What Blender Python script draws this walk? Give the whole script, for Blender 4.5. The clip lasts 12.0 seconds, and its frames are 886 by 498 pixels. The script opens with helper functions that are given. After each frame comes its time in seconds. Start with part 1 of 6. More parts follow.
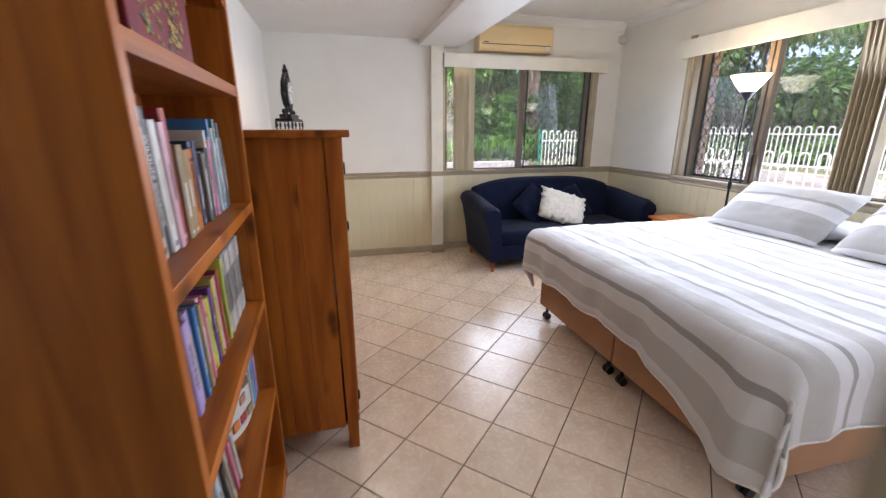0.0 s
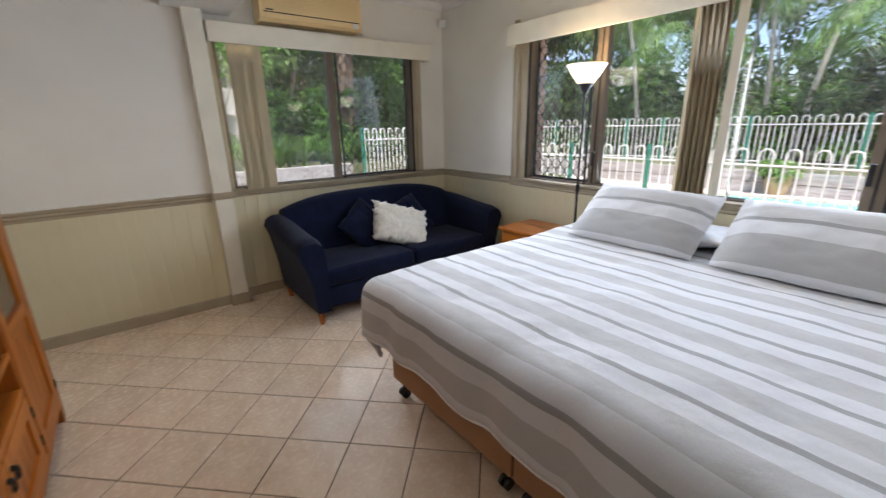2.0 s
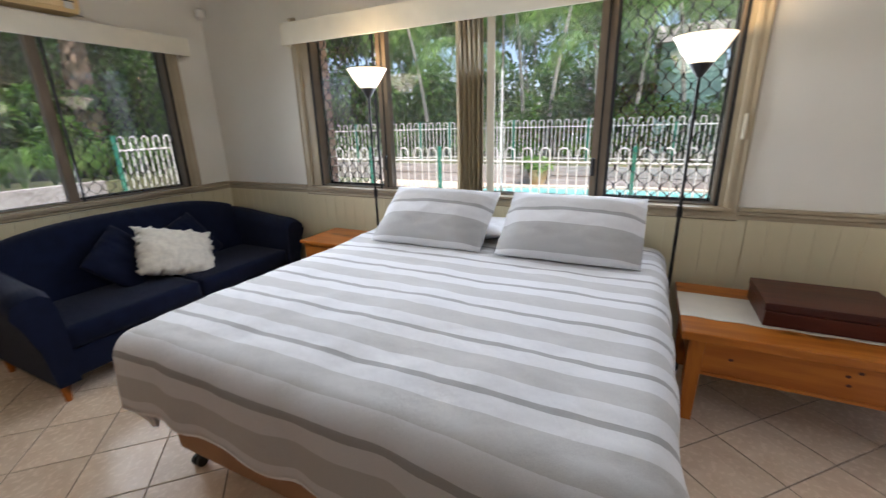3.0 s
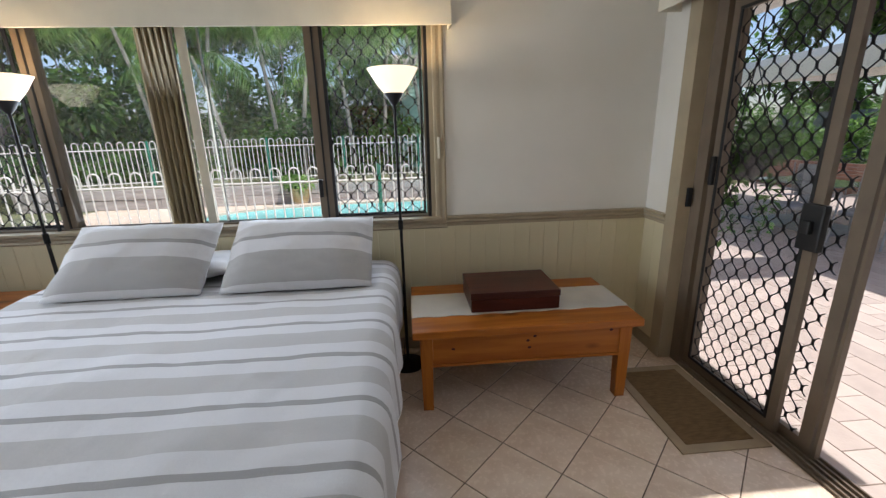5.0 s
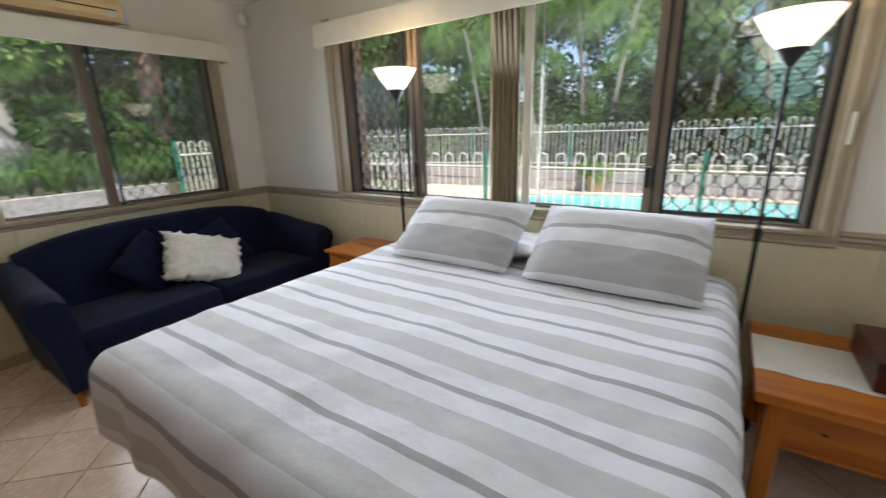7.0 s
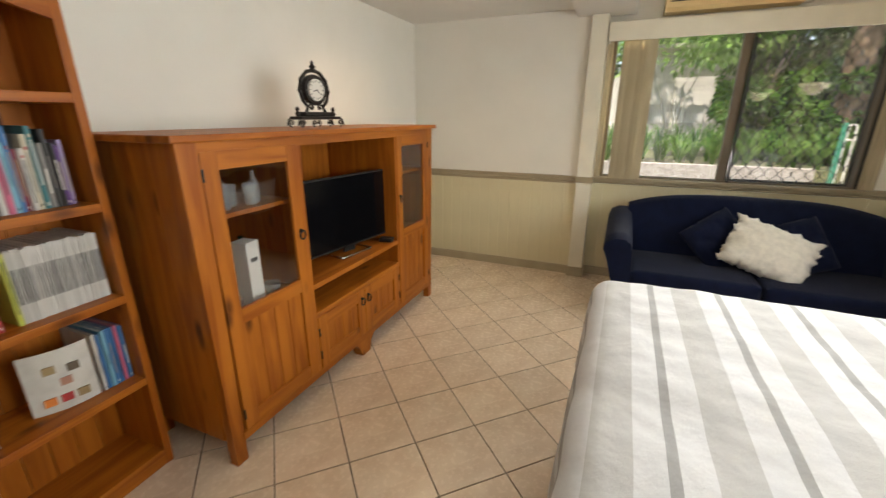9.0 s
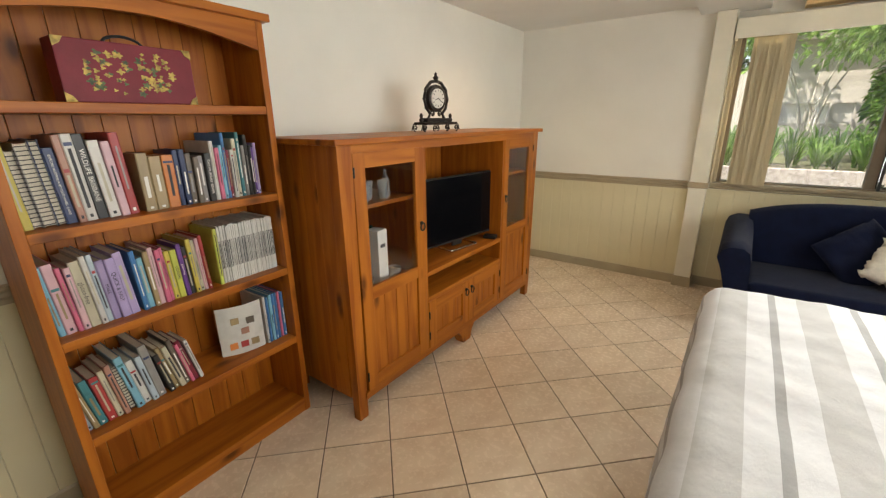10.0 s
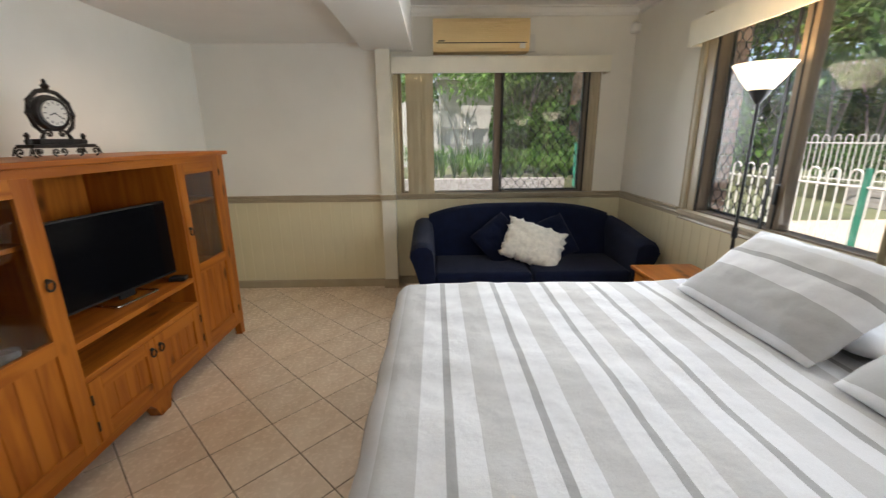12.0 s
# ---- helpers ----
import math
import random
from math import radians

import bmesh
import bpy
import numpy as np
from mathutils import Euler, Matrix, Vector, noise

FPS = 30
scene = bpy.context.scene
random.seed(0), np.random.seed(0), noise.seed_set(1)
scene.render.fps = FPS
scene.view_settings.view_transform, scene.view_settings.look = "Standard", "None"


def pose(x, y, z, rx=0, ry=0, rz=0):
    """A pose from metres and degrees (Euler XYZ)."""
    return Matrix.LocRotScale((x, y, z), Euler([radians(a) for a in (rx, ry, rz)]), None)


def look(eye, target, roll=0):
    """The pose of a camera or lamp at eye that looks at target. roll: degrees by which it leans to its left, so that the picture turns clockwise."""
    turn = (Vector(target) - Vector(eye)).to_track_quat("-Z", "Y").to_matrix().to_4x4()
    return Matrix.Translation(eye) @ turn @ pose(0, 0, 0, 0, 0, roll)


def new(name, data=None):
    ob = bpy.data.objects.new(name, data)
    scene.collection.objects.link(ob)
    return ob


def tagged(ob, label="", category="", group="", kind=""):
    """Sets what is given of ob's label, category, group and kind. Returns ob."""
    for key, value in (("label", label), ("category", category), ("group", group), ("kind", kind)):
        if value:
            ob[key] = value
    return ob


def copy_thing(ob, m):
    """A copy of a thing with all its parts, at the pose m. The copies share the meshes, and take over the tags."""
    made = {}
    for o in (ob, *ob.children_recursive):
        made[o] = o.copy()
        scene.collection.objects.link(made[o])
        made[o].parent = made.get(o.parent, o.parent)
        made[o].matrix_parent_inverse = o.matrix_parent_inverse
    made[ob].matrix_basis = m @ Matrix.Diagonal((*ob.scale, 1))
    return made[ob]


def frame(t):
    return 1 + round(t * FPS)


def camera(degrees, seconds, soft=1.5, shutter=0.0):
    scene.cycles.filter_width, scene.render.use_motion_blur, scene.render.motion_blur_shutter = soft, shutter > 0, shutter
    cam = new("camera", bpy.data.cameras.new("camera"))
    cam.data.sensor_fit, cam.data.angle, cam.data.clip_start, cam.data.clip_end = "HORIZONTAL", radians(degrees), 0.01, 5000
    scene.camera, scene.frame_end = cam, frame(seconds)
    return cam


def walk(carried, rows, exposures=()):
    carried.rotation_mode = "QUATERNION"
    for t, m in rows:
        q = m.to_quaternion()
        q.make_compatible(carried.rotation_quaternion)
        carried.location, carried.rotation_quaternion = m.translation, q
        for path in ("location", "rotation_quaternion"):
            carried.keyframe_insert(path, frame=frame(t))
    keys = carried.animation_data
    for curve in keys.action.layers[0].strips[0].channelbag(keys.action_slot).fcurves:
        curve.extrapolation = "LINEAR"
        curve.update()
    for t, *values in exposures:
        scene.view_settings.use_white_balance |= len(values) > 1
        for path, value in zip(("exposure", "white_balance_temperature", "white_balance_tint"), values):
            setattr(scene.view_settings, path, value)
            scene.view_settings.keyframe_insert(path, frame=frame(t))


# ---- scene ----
cam = camera(94.5, 12.0, soft=1.3, shutter=0.28)
PATH = [
    (0, (0.122, 0.157, 1.512), (0.598, 2.016, 0.951), 0.0),
    (0.5, (0.172, 0.585, 1.536), (0.811, 2.395, 0.976), -0.4),
    (1, (0.285, 0.867, 1.54), (1.004, 2.651, 0.994), -1.2),
    (1.5, (0.469, 1.096, 1.545), (1.351, 2.796, 0.968), -1.2),
    (2, (0.649, 1.168, 1.549), (1.819, 2.68, 0.963), -1.1),
    (2.5, (0.76, 1.181, 1.54), (2.236, 2.396, 0.953), -1.3),
    (3, (0.825, 1.175, 1.548), (2.539, 2.023, 0.963), -1.5),
    (3.5, (0.881, 1.093, 1.56), (2.736, 1.579, 0.994), -1.5),
    (5.5, (0.944, 0.889, 1.581), (2.86, 0.698, 1.04), -1.5),
    (6, (0.938, 1.002, 1.563), (2.862, 1.063, 1.02), -1.3),
    (6.5, (1.036, 1.055, 1.555), (2.869, 1.623, 0.993), -1.7),
    (7, (1.19, 1.145, 1.539), (2.776, 2.228, 0.98), -1.8),
    (7.5, (1.329, 1.178, 1.549), (2.433, 2.754, 1.003), -1.8),
    (9.5, (1.649, 0.722, 1.58), (0.606, 2.311, 0.957), -0.2),
    (10, (1.617, 0.641, 1.585), (0.495, 2.184, 0.985), -0.6),
    (10.5, (1.638, 0.661, 1.584), (0.673, 2.318, 1.018), -0.5),
    (11, (1.698, 0.711, 1.604), (1.031, 2.513, 1.052), -0.5),
    (11.5, (1.746, 0.746, 1.608), (1.45, 2.649, 1.067), -0.5),
    (12, (1.8, 0.779, 1.581), (1.831, 2.71, 1.061), -0.6),
]
walk(cam, [(t, look(eye, target, roll)) for t, eye, target, roll in PATH], [(0, 1.52, 5800, 19), (1.5, 1.05, 5900, 15), (2.5, 0.82, 5950, 15), (3.5, 0.68, 6100, 14), (5.5, 0.28, 5950, 13), (6.5, 0.46, 6050, 12), (7.5, 0.82, 6150, 12), (9.5, 1.27, 7200, 11), (10, 1.28, 7200, 11), (11, 1.14, 6800, 12), (12, 0.86, 6450, 12)])

# ---- world and light ----
world = bpy.data.worlds.new("sky")
scene.world = world
world.use_nodes = True
wn = world.node_tree
sky = wn.nodes.new("ShaderNodeTexSky")
sky.sky_type, sky.sun_disc = "NISHITA", False
sky.sun_elevation, sky.sun_rotation = radians(62), radians(222)
sky.altitude, sky.dust_density = 50, 2.0
wn.nodes["Background"].inputs["Strength"].default_value = 0.15
wn.links.new(sky.outputs["Color"], wn.nodes["Background"].inputs["Color"])
sun = new("sun", bpy.data.lights.new("sun", "SUN"))
sun.data.energy, sun.data.angle, sun.data.color = 5.0, radians(0.6), (1, 0.95, 0.88)
sun.matrix_world = look((0, 0, 0), (-math.sin(radians(222)) * math.cos(radians(62)), -math.cos(radians(222)) * math.cos(radians(62)), -math.sin(radians(62))))


def sky_panel(name, m, w, h, watts, colour, spread=128):
    """The sky's light in the opening of a window."""
    lamp = new(name, bpy.data.lights.new(name, "AREA"))
    lamp.data.shape, lamp.data.size, lamp.data.size_y = "RECTANGLE", w, h
    lamp.data.energy, lamp.data.color = watts, colour
    lamp.data.spread = radians(spread)
    lamp.matrix_world = m
    return lamp


sky_panel("window_light", look((3.78, 2.33, 1.64), (0, 2.33, 1.1)), 3.0, 1.15, 23, (0.87, 0.94, 1.0))
sky_panel("window_light", look((2.42, 5.16, 1.64), (2.42, 0, 1.1)), 1.8, 1.1, 17, (0.93, 0.98, 1.0), 76)
sky_panel("door_light", look((2.3, -1.1, 1.15), (2.0, 3, 0.6)), 1.7, 1.9, 1.5, (1.0, 0.97, 0.93))


# ---- materials ----
def socket(node, *names):
    for n in names:
        if n in node.inputs:
            return node.inputs[n]


def material(name, colour, rough=0.6, metal=0.0, vary=0.12, scale=6.0, bump=0.1, fine=60.0, stretch=(1, 1, 1), colour2=None,
             island=0.0, emit=0.0, sheen=0.0, spec=0.5, coat=0.0, per_object=0.0):
    m = bpy.data.materials.new(name)
    m.use_nodes = True
    nt = m.node_tree
    b = nt.nodes["Principled BSDF"]
    b.inputs["Metallic"].default_value, b.inputs["Specular IOR Level"].default_value = metal, spec
    b.inputs["Coat Weight"].default_value, b.inputs["Coat Roughness"].default_value = coat, 0.25
    b.inputs["Sheen Weight"].default_value = sheen
    tc = nt.nodes.new("ShaderNodeTexCoord")
    mp = nt.nodes.new("ShaderNodeMapping")
    mp.inputs["Scale"].default_value = stretch
    nt.links.new(tc.outputs["Object"], mp.inputs["Vector"])
    n1 = nt.nodes.new("ShaderNodeTexNoise")
    n1.inputs["Scale"].default_value, n1.inputs["Detail"].default_value = scale, 5
    n2 = nt.nodes.new("ShaderNodeTexNoise")
    n2.inputs["Scale"].default_value, n2.inputs["Detail"].default_value = fine, 4
    for n in (n1, n2):
        nt.links.new(mp.outputs["Vector"], n.inputs["Vector"])
    mix = nt.nodes.new("ShaderNodeMix")
    mix.data_type = "RGBA"
    c2 = colour2 or tuple(c * (1 - 2.2 * vary) for c in colour)
    mix.inputs["A"].default_value, mix.inputs["B"].default_value = (*c2, 1), (*colour, 1)
    ramp = nt.nodes.new("ShaderNodeMapRange")
    ramp.inputs["From Min"].default_value, ramp.inputs["From Max"].default_value = 0.33, 0.62
    nt.links.new(n1.outputs["Fac"], ramp.inputs["Value"])
    nt.links.new(ramp.outputs["Result"], mix.inputs["Factor"])
    out = mix.outputs["Result"]
    if island or per_object:
        src = nt.nodes.new("ShaderNodeNewGeometry").outputs["Random Per Island"] if island else nt.nodes.new("ShaderNodeObjectInfo").outputs["Random"]
        amount = island or per_object
        val = nt.nodes.new("ShaderNodeMapRange")
        val.inputs["To Min"].default_value, val.inputs["To Max"].default_value = 1 - amount, 1 + amount
        nt.links.new(src, val.inputs["Value"])
        hsv = nt.nodes.new("ShaderNodeHueSaturation")
        nt.links.new(val.outputs["Result"], hsv.inputs["Value"])
        nt.links.new(out, hsv.inputs["Color"])
        out = hsv.outputs["Color"]
    nt.links.new(out, b.inputs["Base Color"])
    rr = nt.nodes.new("ShaderNodeMapRange")
    rr.inputs["To Min"].default_value, rr.inputs["To Max"].default_value = max(0.02, rough - 0.1), min(1, rough + 0.1)
    nt.links.new(n2.outputs["Fac"], rr.inputs["Value"])
    nt.links.new(rr.outputs["Result"], b.inputs["Roughness"])
    if bump:
        bp = nt.nodes.new("ShaderNodeBump")
        bp.inputs["Strength"].default_value, bp.inputs["Distance"].default_value = bump, 0.01
        nt.links.new(n2.outputs["Fac"], bp.inputs["Height"])
        nt.links.new(bp.outputs["Normal"], b.inputs["Normal"])
    if emit:
        b.inputs["Emission Color"].default_value, b.inputs["Emission Strength"].default_value = (*colour, 1), emit
    return m


def wood(name, light, dark, axis, rough=0.42, knots=True):
    """Stained pine: grain along one axis, darker streaks and knots."""
    m = bpy.data.materials.new(name)
    m.use_nodes = True
    nt = m.node_tree
    b = nt.nodes["Principled BSDF"]
    b.inputs["Roughness"].default_value = rough
    b.inputs["Coat Weight"].default_value, b.inputs["Coat Roughness"].default_value = 0.04, 0.3
    b.inputs["Specular IOR Level"].default_value = 0.27
    tc = nt.nodes.new("ShaderNodeTexCoord")
    oi = nt.nodes.new("ShaderNodeObjectInfo")
    shift = nt.nodes.new("ShaderNodeVectorMath")
    shift.operation = "MULTIPLY_ADD"
    shift.inputs[1].default_value = (1, 1, 1)
    add = nt.nodes.new("ShaderNodeCombineXYZ")
    mul = nt.nodes.new("ShaderNodeMath")
    mul.operation = "MULTIPLY"
    mul.inputs[1].default_value = 7.0
    nt.links.new(oi.outputs["Random"], mul.inputs[0])
    for k in range(3):
        nt.links.new(mul.outputs[0], add.inputs[k])
    nt.links.new(tc.outputs["Object"], shift.inputs[0])
    nt.links.new(add.outputs[0], shift.inputs[2])
    mp = nt.nodes.new("ShaderNodeMapping")
    s = [14.0, 14.0, 14.0]
    s["xyz".index(axis)] = 1.1
    mp.inputs["Scale"].default_value = s
    nt.links.new(shift.outputs[0], mp.inputs["Vector"])
    n1 = nt.nodes.new("ShaderNodeTexNoise")
    n1.inputs["Scale"].default_value, n1.inputs["Detail"].default_value, n1.inputs["Distortion"].default_value = 1.3, 6, 0.7
    nt.links.new(mp.outputs["Vector"], n1.inputs["Vector"])
    n3 = nt.nodes.new("ShaderNodeTexNoise")
    n3.inputs["Scale"].default_value, n3.inputs["Detail"].default_value = 6, 3
    nt.links.new(mp.outputs["Vector"], n3.inputs["Vector"])
    mix = nt.nodes.new("ShaderNodeMix")
    mix.data_type = "RGBA"
    mix.inputs["A"].default_value, mix.inputs["B"].default_value = (*dark, 1), (*light, 1)
    r = nt.nodes.new("ShaderNodeMapRange")
    r.inputs["From Min"].default_value, r.inputs["From Max"].default_value = 0.35, 0.6
    nt.links.new(n1.outputs["Fac"], r.inputs["Value"])
    nt.links.new(r.outputs["Result"], mix.inputs["Factor"])
    out = mix.outputs["Result"]
    if knots:
        mk = nt.nodes.new("ShaderNodeMapping")
        sk = [7.0, 7.0, 7.0]
        sk["xyz".index(axis)] = 3.0
        mk.inputs["Scale"].default_value = sk
        nt.links.new(shift.outputs[0], mk.inputs["Vector"])
        v = nt.nodes.new("ShaderNodeTexVoronoi")
        v.inputs["Scale"].default_value = 1.0
        nt.links.new(mk.outputs["Vector"], v.inputs["Vector"])
        kr = nt.nodes.new("ShaderNodeMapRange")
        kr.inputs["From Min"].default_value, kr.inputs["From Max"].default_value = 0.07, 0.2
        nt.links.new(v.outputs["Distance"], kr.inputs["Value"])
        mx = nt.nodes.new("ShaderNodeMix")
        mx.data_type = "RGBA"
        mx.inputs["A"].default_value = (*(c * 0.45 for c in dark), 1)
        nt.links.new(kr.outputs["Result"], mx.inputs["Factor"])
        nt.links.new(out, mx.inputs["B"])
        out = mx.outputs["Result"]
    nt.links.new(out, b.inputs["Base Color"])
    bp = nt.nodes.new("ShaderNodeBump")
    bp.inputs["Strength"].default_value, bp.inputs["Distance"].default_value = 0.08, 0.004
    nt.links.new(n3.outputs["Fac"], bp.inputs["Height"])
    nt.links.new(bp.outputs["Normal"], b.inputs["Normal"])
    return m


def glass(name, tint=(1, 1, 1), rough=0.0, haze=0.0):
    """A thin pane: mostly clear, with a mirror gloss that grows at grazing angles."""
    m = bpy.data.materials.new(name)
    m.use_nodes = True
    nt = m.node_tree
    nt.nodes.remove(nt.nodes["Principled BSDF"])
    tr = nt.nodes.new("ShaderNodeBsdfTransparent")
    tr.inputs["Color"].default_value = (*tint, 1)
    gl = nt.nodes.new("ShaderNodeBsdfGlossy")
    gl.inputs["Roughness"].default_value = rough
    lw = nt.nodes.new("ShaderNodeLayerWeight")
    lw.inputs["Blend"].default_value = 0.5
    pw = nt.nodes.new("ShaderNodeMath")
    pw.operation = "POWER"
    pw.inputs[1].default_value = 5.0
    nt.links.new(lw.outputs["Facing"], pw.inputs[0])
    fr = nt.nodes.new("ShaderNodeMapRange")
    fr.inputs["To Min"].default_value, fr.inputs["To Max"].default_value = 0.06, 0.8
    nt.links.new(pw.outputs[0], fr.inputs["Value"])
    mix = nt.nodes.new("ShaderNodeMixShader")
    nt.links.new(fr.outputs[0], mix.inputs[0])
    # pale translucent share: a haze put in to lift the dark view outside
    haze_film = nt.nodes.new("ShaderNodeBsdfTranslucent")
    haze_film.inputs["Color"].default_value = (0.8, 0.8, 0.78, 1)
    hazed = nt.nodes.new("ShaderNodeMixShader")
    hazed.inputs[0].default_value = haze
    nt.links.new(tr.outputs[0], hazed.inputs[1])
    nt.links.new(haze_film.outputs[0], hazed.inputs[2])
    nt.links.new(hazed.outputs[0], mix.inputs[1])
    nt.links.new(gl.outputs[0], mix.inputs[2])
    nt.links.new(mix.outputs[0], nt.nodes["Material Output"].inputs["Surface"])
    return m


def striped_cloth(name, axis, bands, base, fine=420.0):
    """Woven cotton with stripes across one axis: bands of (from, to, colour) in metres."""
    m = bpy.data.materials.new(name)
    m.use_nodes = True
    nt = m.node_tree
    b = nt.nodes["Principled BSDF"]
    b.inputs["Roughness"].default_value, b.inputs["Sheen Weight"].default_value = 0.9, 0.15
    b.inputs["Specular IOR Level"].default_value = 0.2
    at = nt.nodes.new("ShaderNodeUVMap")
    sep = nt.nodes.new("ShaderNodeSeparateXYZ")
    nt.links.new(at.outputs[0], sep.inputs[0])
    colour = None
    for lo, hi, c in bands:
        g = nt.nodes.new("ShaderNodeMath")
        g.operation = "COMPARE"
        g.inputs[1].default_value, g.inputs[2].default_value = (lo + hi) / 2, (hi - lo) / 2
        nt.links.new(sep.outputs[axis], g.inputs[0])
        mix = nt.nodes.new("ShaderNodeMix")
        mix.data_type = "RGBA"
        mix.inputs["B"].default_value = (*c, 1)
        if colour is None:
            mix.inputs["A"].default_value = (*base, 1)
        else:
            nt.links.new(colour, mix.inputs["A"])
        nt.links.new(g.outputs[0], mix.inputs["Factor"])
        colour = mix.outputs["Result"]
    n = nt.nodes.new("ShaderNodeTexNoise")
    n.inputs["Scale"].default_value, n.inputs["Detail"].default_value = fine, 2
    n2 = nt.nodes.new("ShaderNodeTexNoise")
    n2.inputs["Scale"].default_value, n2.inputs["Detail"].default_value = 9, 4
    tc = nt.nodes.new("ShaderNodeTexCoord")
    for k in (n, n2):
        nt.links.new(tc.outputs["Object"], k.inputs["Vector"])
    hsv = nt.nodes.new("ShaderNodeHueSaturation")
    val = nt.nodes.new("ShaderNodeMapRange")
    val.inputs["To Min"].default_value, val.inputs["To Max"].default_value = 0.86, 1.12
    nt.links.new(n.outputs["Fac"], val.inputs["Value"])
    nt.links.new(val.outputs["Result"], hsv.inputs["Value"])
    nt.links.new(colour, hsv.inputs["Color"])
    nt.links.new(hsv.outputs["Color"], b.inputs["Base Color"])
    b1 = nt.nodes.new("ShaderNodeBump")
    b1.inputs["Strength"].default_value, b1.inputs["Distance"].default_value = 0.3, 0.002
    nt.links.new(n.outputs["Fac"], b1.inputs["Height"])
    b2 = nt.nodes.new("ShaderNodeBump")
    b2.inputs["Strength"].default_value, b2.inputs["Distance"].default_value = 0.35, 0.02
    nt.links.new(n2.outputs["Fac"], b2.inputs["Height"])
    nt.links.new(b1.outputs["Normal"], b2.inputs["Normal"])
    nt.links.new(b2.outputs["Normal"], b.inputs["Normal"])
    return m


M = {}
M["wall"] = material("wall_paint", (0.80, 0.775, 0.70), 0.75, vary=0.02, scale=2.5, bump=0.06, fine=160)
M["dado"] = material("dado_paint", (0.70, 0.63, 0.42), 0.5, vary=0.03, scale=3, bump=0.04, fine=120)
M["trim"] = material("trim_paint", (0.42, 0.35, 0.235), 0.42, vary=0.05, scale=5, bump=0.05, fine=90)
M["frame"] = material("bronze_frame", (0.19, 0.148, 0.105), 0.55, vary=0.06, bump=0.03, spec=0.3)
M["ceiling"] = material("ceiling_paint", (0.80, 0.79, 0.75), 0.8, vary=0.02, scale=2, bump=0.05, fine=140)
M["valance"] = material("valance_paint", (0.80, 0.76, 0.63), 0.6, vary=0.03, bump=0.03)
M["tile"] = material("floor_tile", (0.79, 0.65, 0.50), 0.26, vary=0.10, scale=7, bump=0.02, fine=40, colour2=(0.70, 0.545, 0.40), per_object=0.06, spec=0.5)
M["grout"] = material("grout", (0.16, 0.115, 0.08), 0.9, vary=0.15, bump=0.2)
M["pine_x"] = wood("stained_pine_x", (0.43, 0.135, 0.015), (0.28, 0.072, 0.007), "x")
M["pine_y"] = wood("stained_pine_y", (0.43, 0.135, 0.015), (0.28, 0.072, 0.007), "y")
M["pine_z"] = wood("stained_pine_z", (0.43, 0.135, 0.015), (0.28, 0.072, 0.007), "z")
M["honey_x"] = wood("honey_pine_x", (0.47, 0.16, 0.022), (0.33, 0.096, 0.012), "x", 0.3)
M["honey_y"] = wood("honey_pine_y", (0.47, 0.16, 0.022), (0.33, 0.096, 0.012), "y", 0.3)
M["honey_z"] = wood("honey_pine_z", (0.47, 0.16, 0.022), (0.33, 0.096, 0.012), "z", 0.3)
M["navy"] = material("navy_fabric", (0.006, 0.010, 0.031), 0.95, vary=0.12, scale=12, bump=0.35, fine=380, sheen=0.06, spec=0.12)
M["base_fabric"] = material("tan_bed_fabric", (0.42, 0.235, 0.125), 0.95, vary=0.05, bump=0.25, fine=300, sheen=0.1, spec=0.15)
M["cream_fur"] = material("cream_shag", (0.80, 0.76, 0.66), 0.95, vary=0.07, scale=30, bump=0.5, fine=130, sheen=0.3, spec=0.1)
M["black"] = material("black_plastic", (0.012, 0.012, 0.012), 0.45, vary=0.1, bump=0.02)
M["screen_black"] = material("tv_screen", (0.004, 0.004, 0.005), 0.14, vary=0.02, bump=0, spec=0.22)
M["black_metal"] = material("black_metal", (0.015, 0.014, 0.013), 0.4, metal=0.5, vary=0.1, bump=0.05)
M["chrome"] = material("steel", (0.6, 0.6, 0.6), 0.25, metal=1, vary=0.03, bump=0)
M["glass"] = glass("window_glass")
M["hazy_glass"] = glass("hazy_window_glass", haze=0.035)
M["ac"] = material("yellowed_plastic", (0.80, 0.60, 0.30), 0.5, vary=0.04, scale=2, bump=0.02)
M["white"] = material("white_plastic", (0.75, 0.73, 0.68), 0.5, vary=0.03, bump=0.02)
M["sheet"] = material("white_sheet", (0.82, 0.82, 0.82), 0.9, vary=0.04, bump=0.2, fine=200, sheen=0.1, spec=0.2)
M["blind"] = material("vertical_blind_fabric", (0.50, 0.42, 0.27), 0.85, vary=0.06, bump=0.2, fine=250, stretch=(1, 1, 0.3))


# ---- building helpers ----
def box(bm, x0, x1, y0, y1, z0, z1, bevel=0.0):
    c = [bm.verts.new((x, y, z)) for x in (x0, x1) for y in (y0, y1) for z in (z0, z1)]
    faces = [bm.faces.new([c[i] for i in f]) for f in ((0, 1, 3, 2), (4, 6, 7, 5), (0, 4, 5, 1), (2, 3, 7, 6), (0, 2, 6, 4), (1, 5, 7, 3))]
    if bevel:
        edges = list({e for f in faces for e in f.edges})
        bmesh.ops.bevel(bm, geom=edges, offset=bevel, segments=2, profile=0.6, affect="EDGES", clamp_overlap=True)
    return c


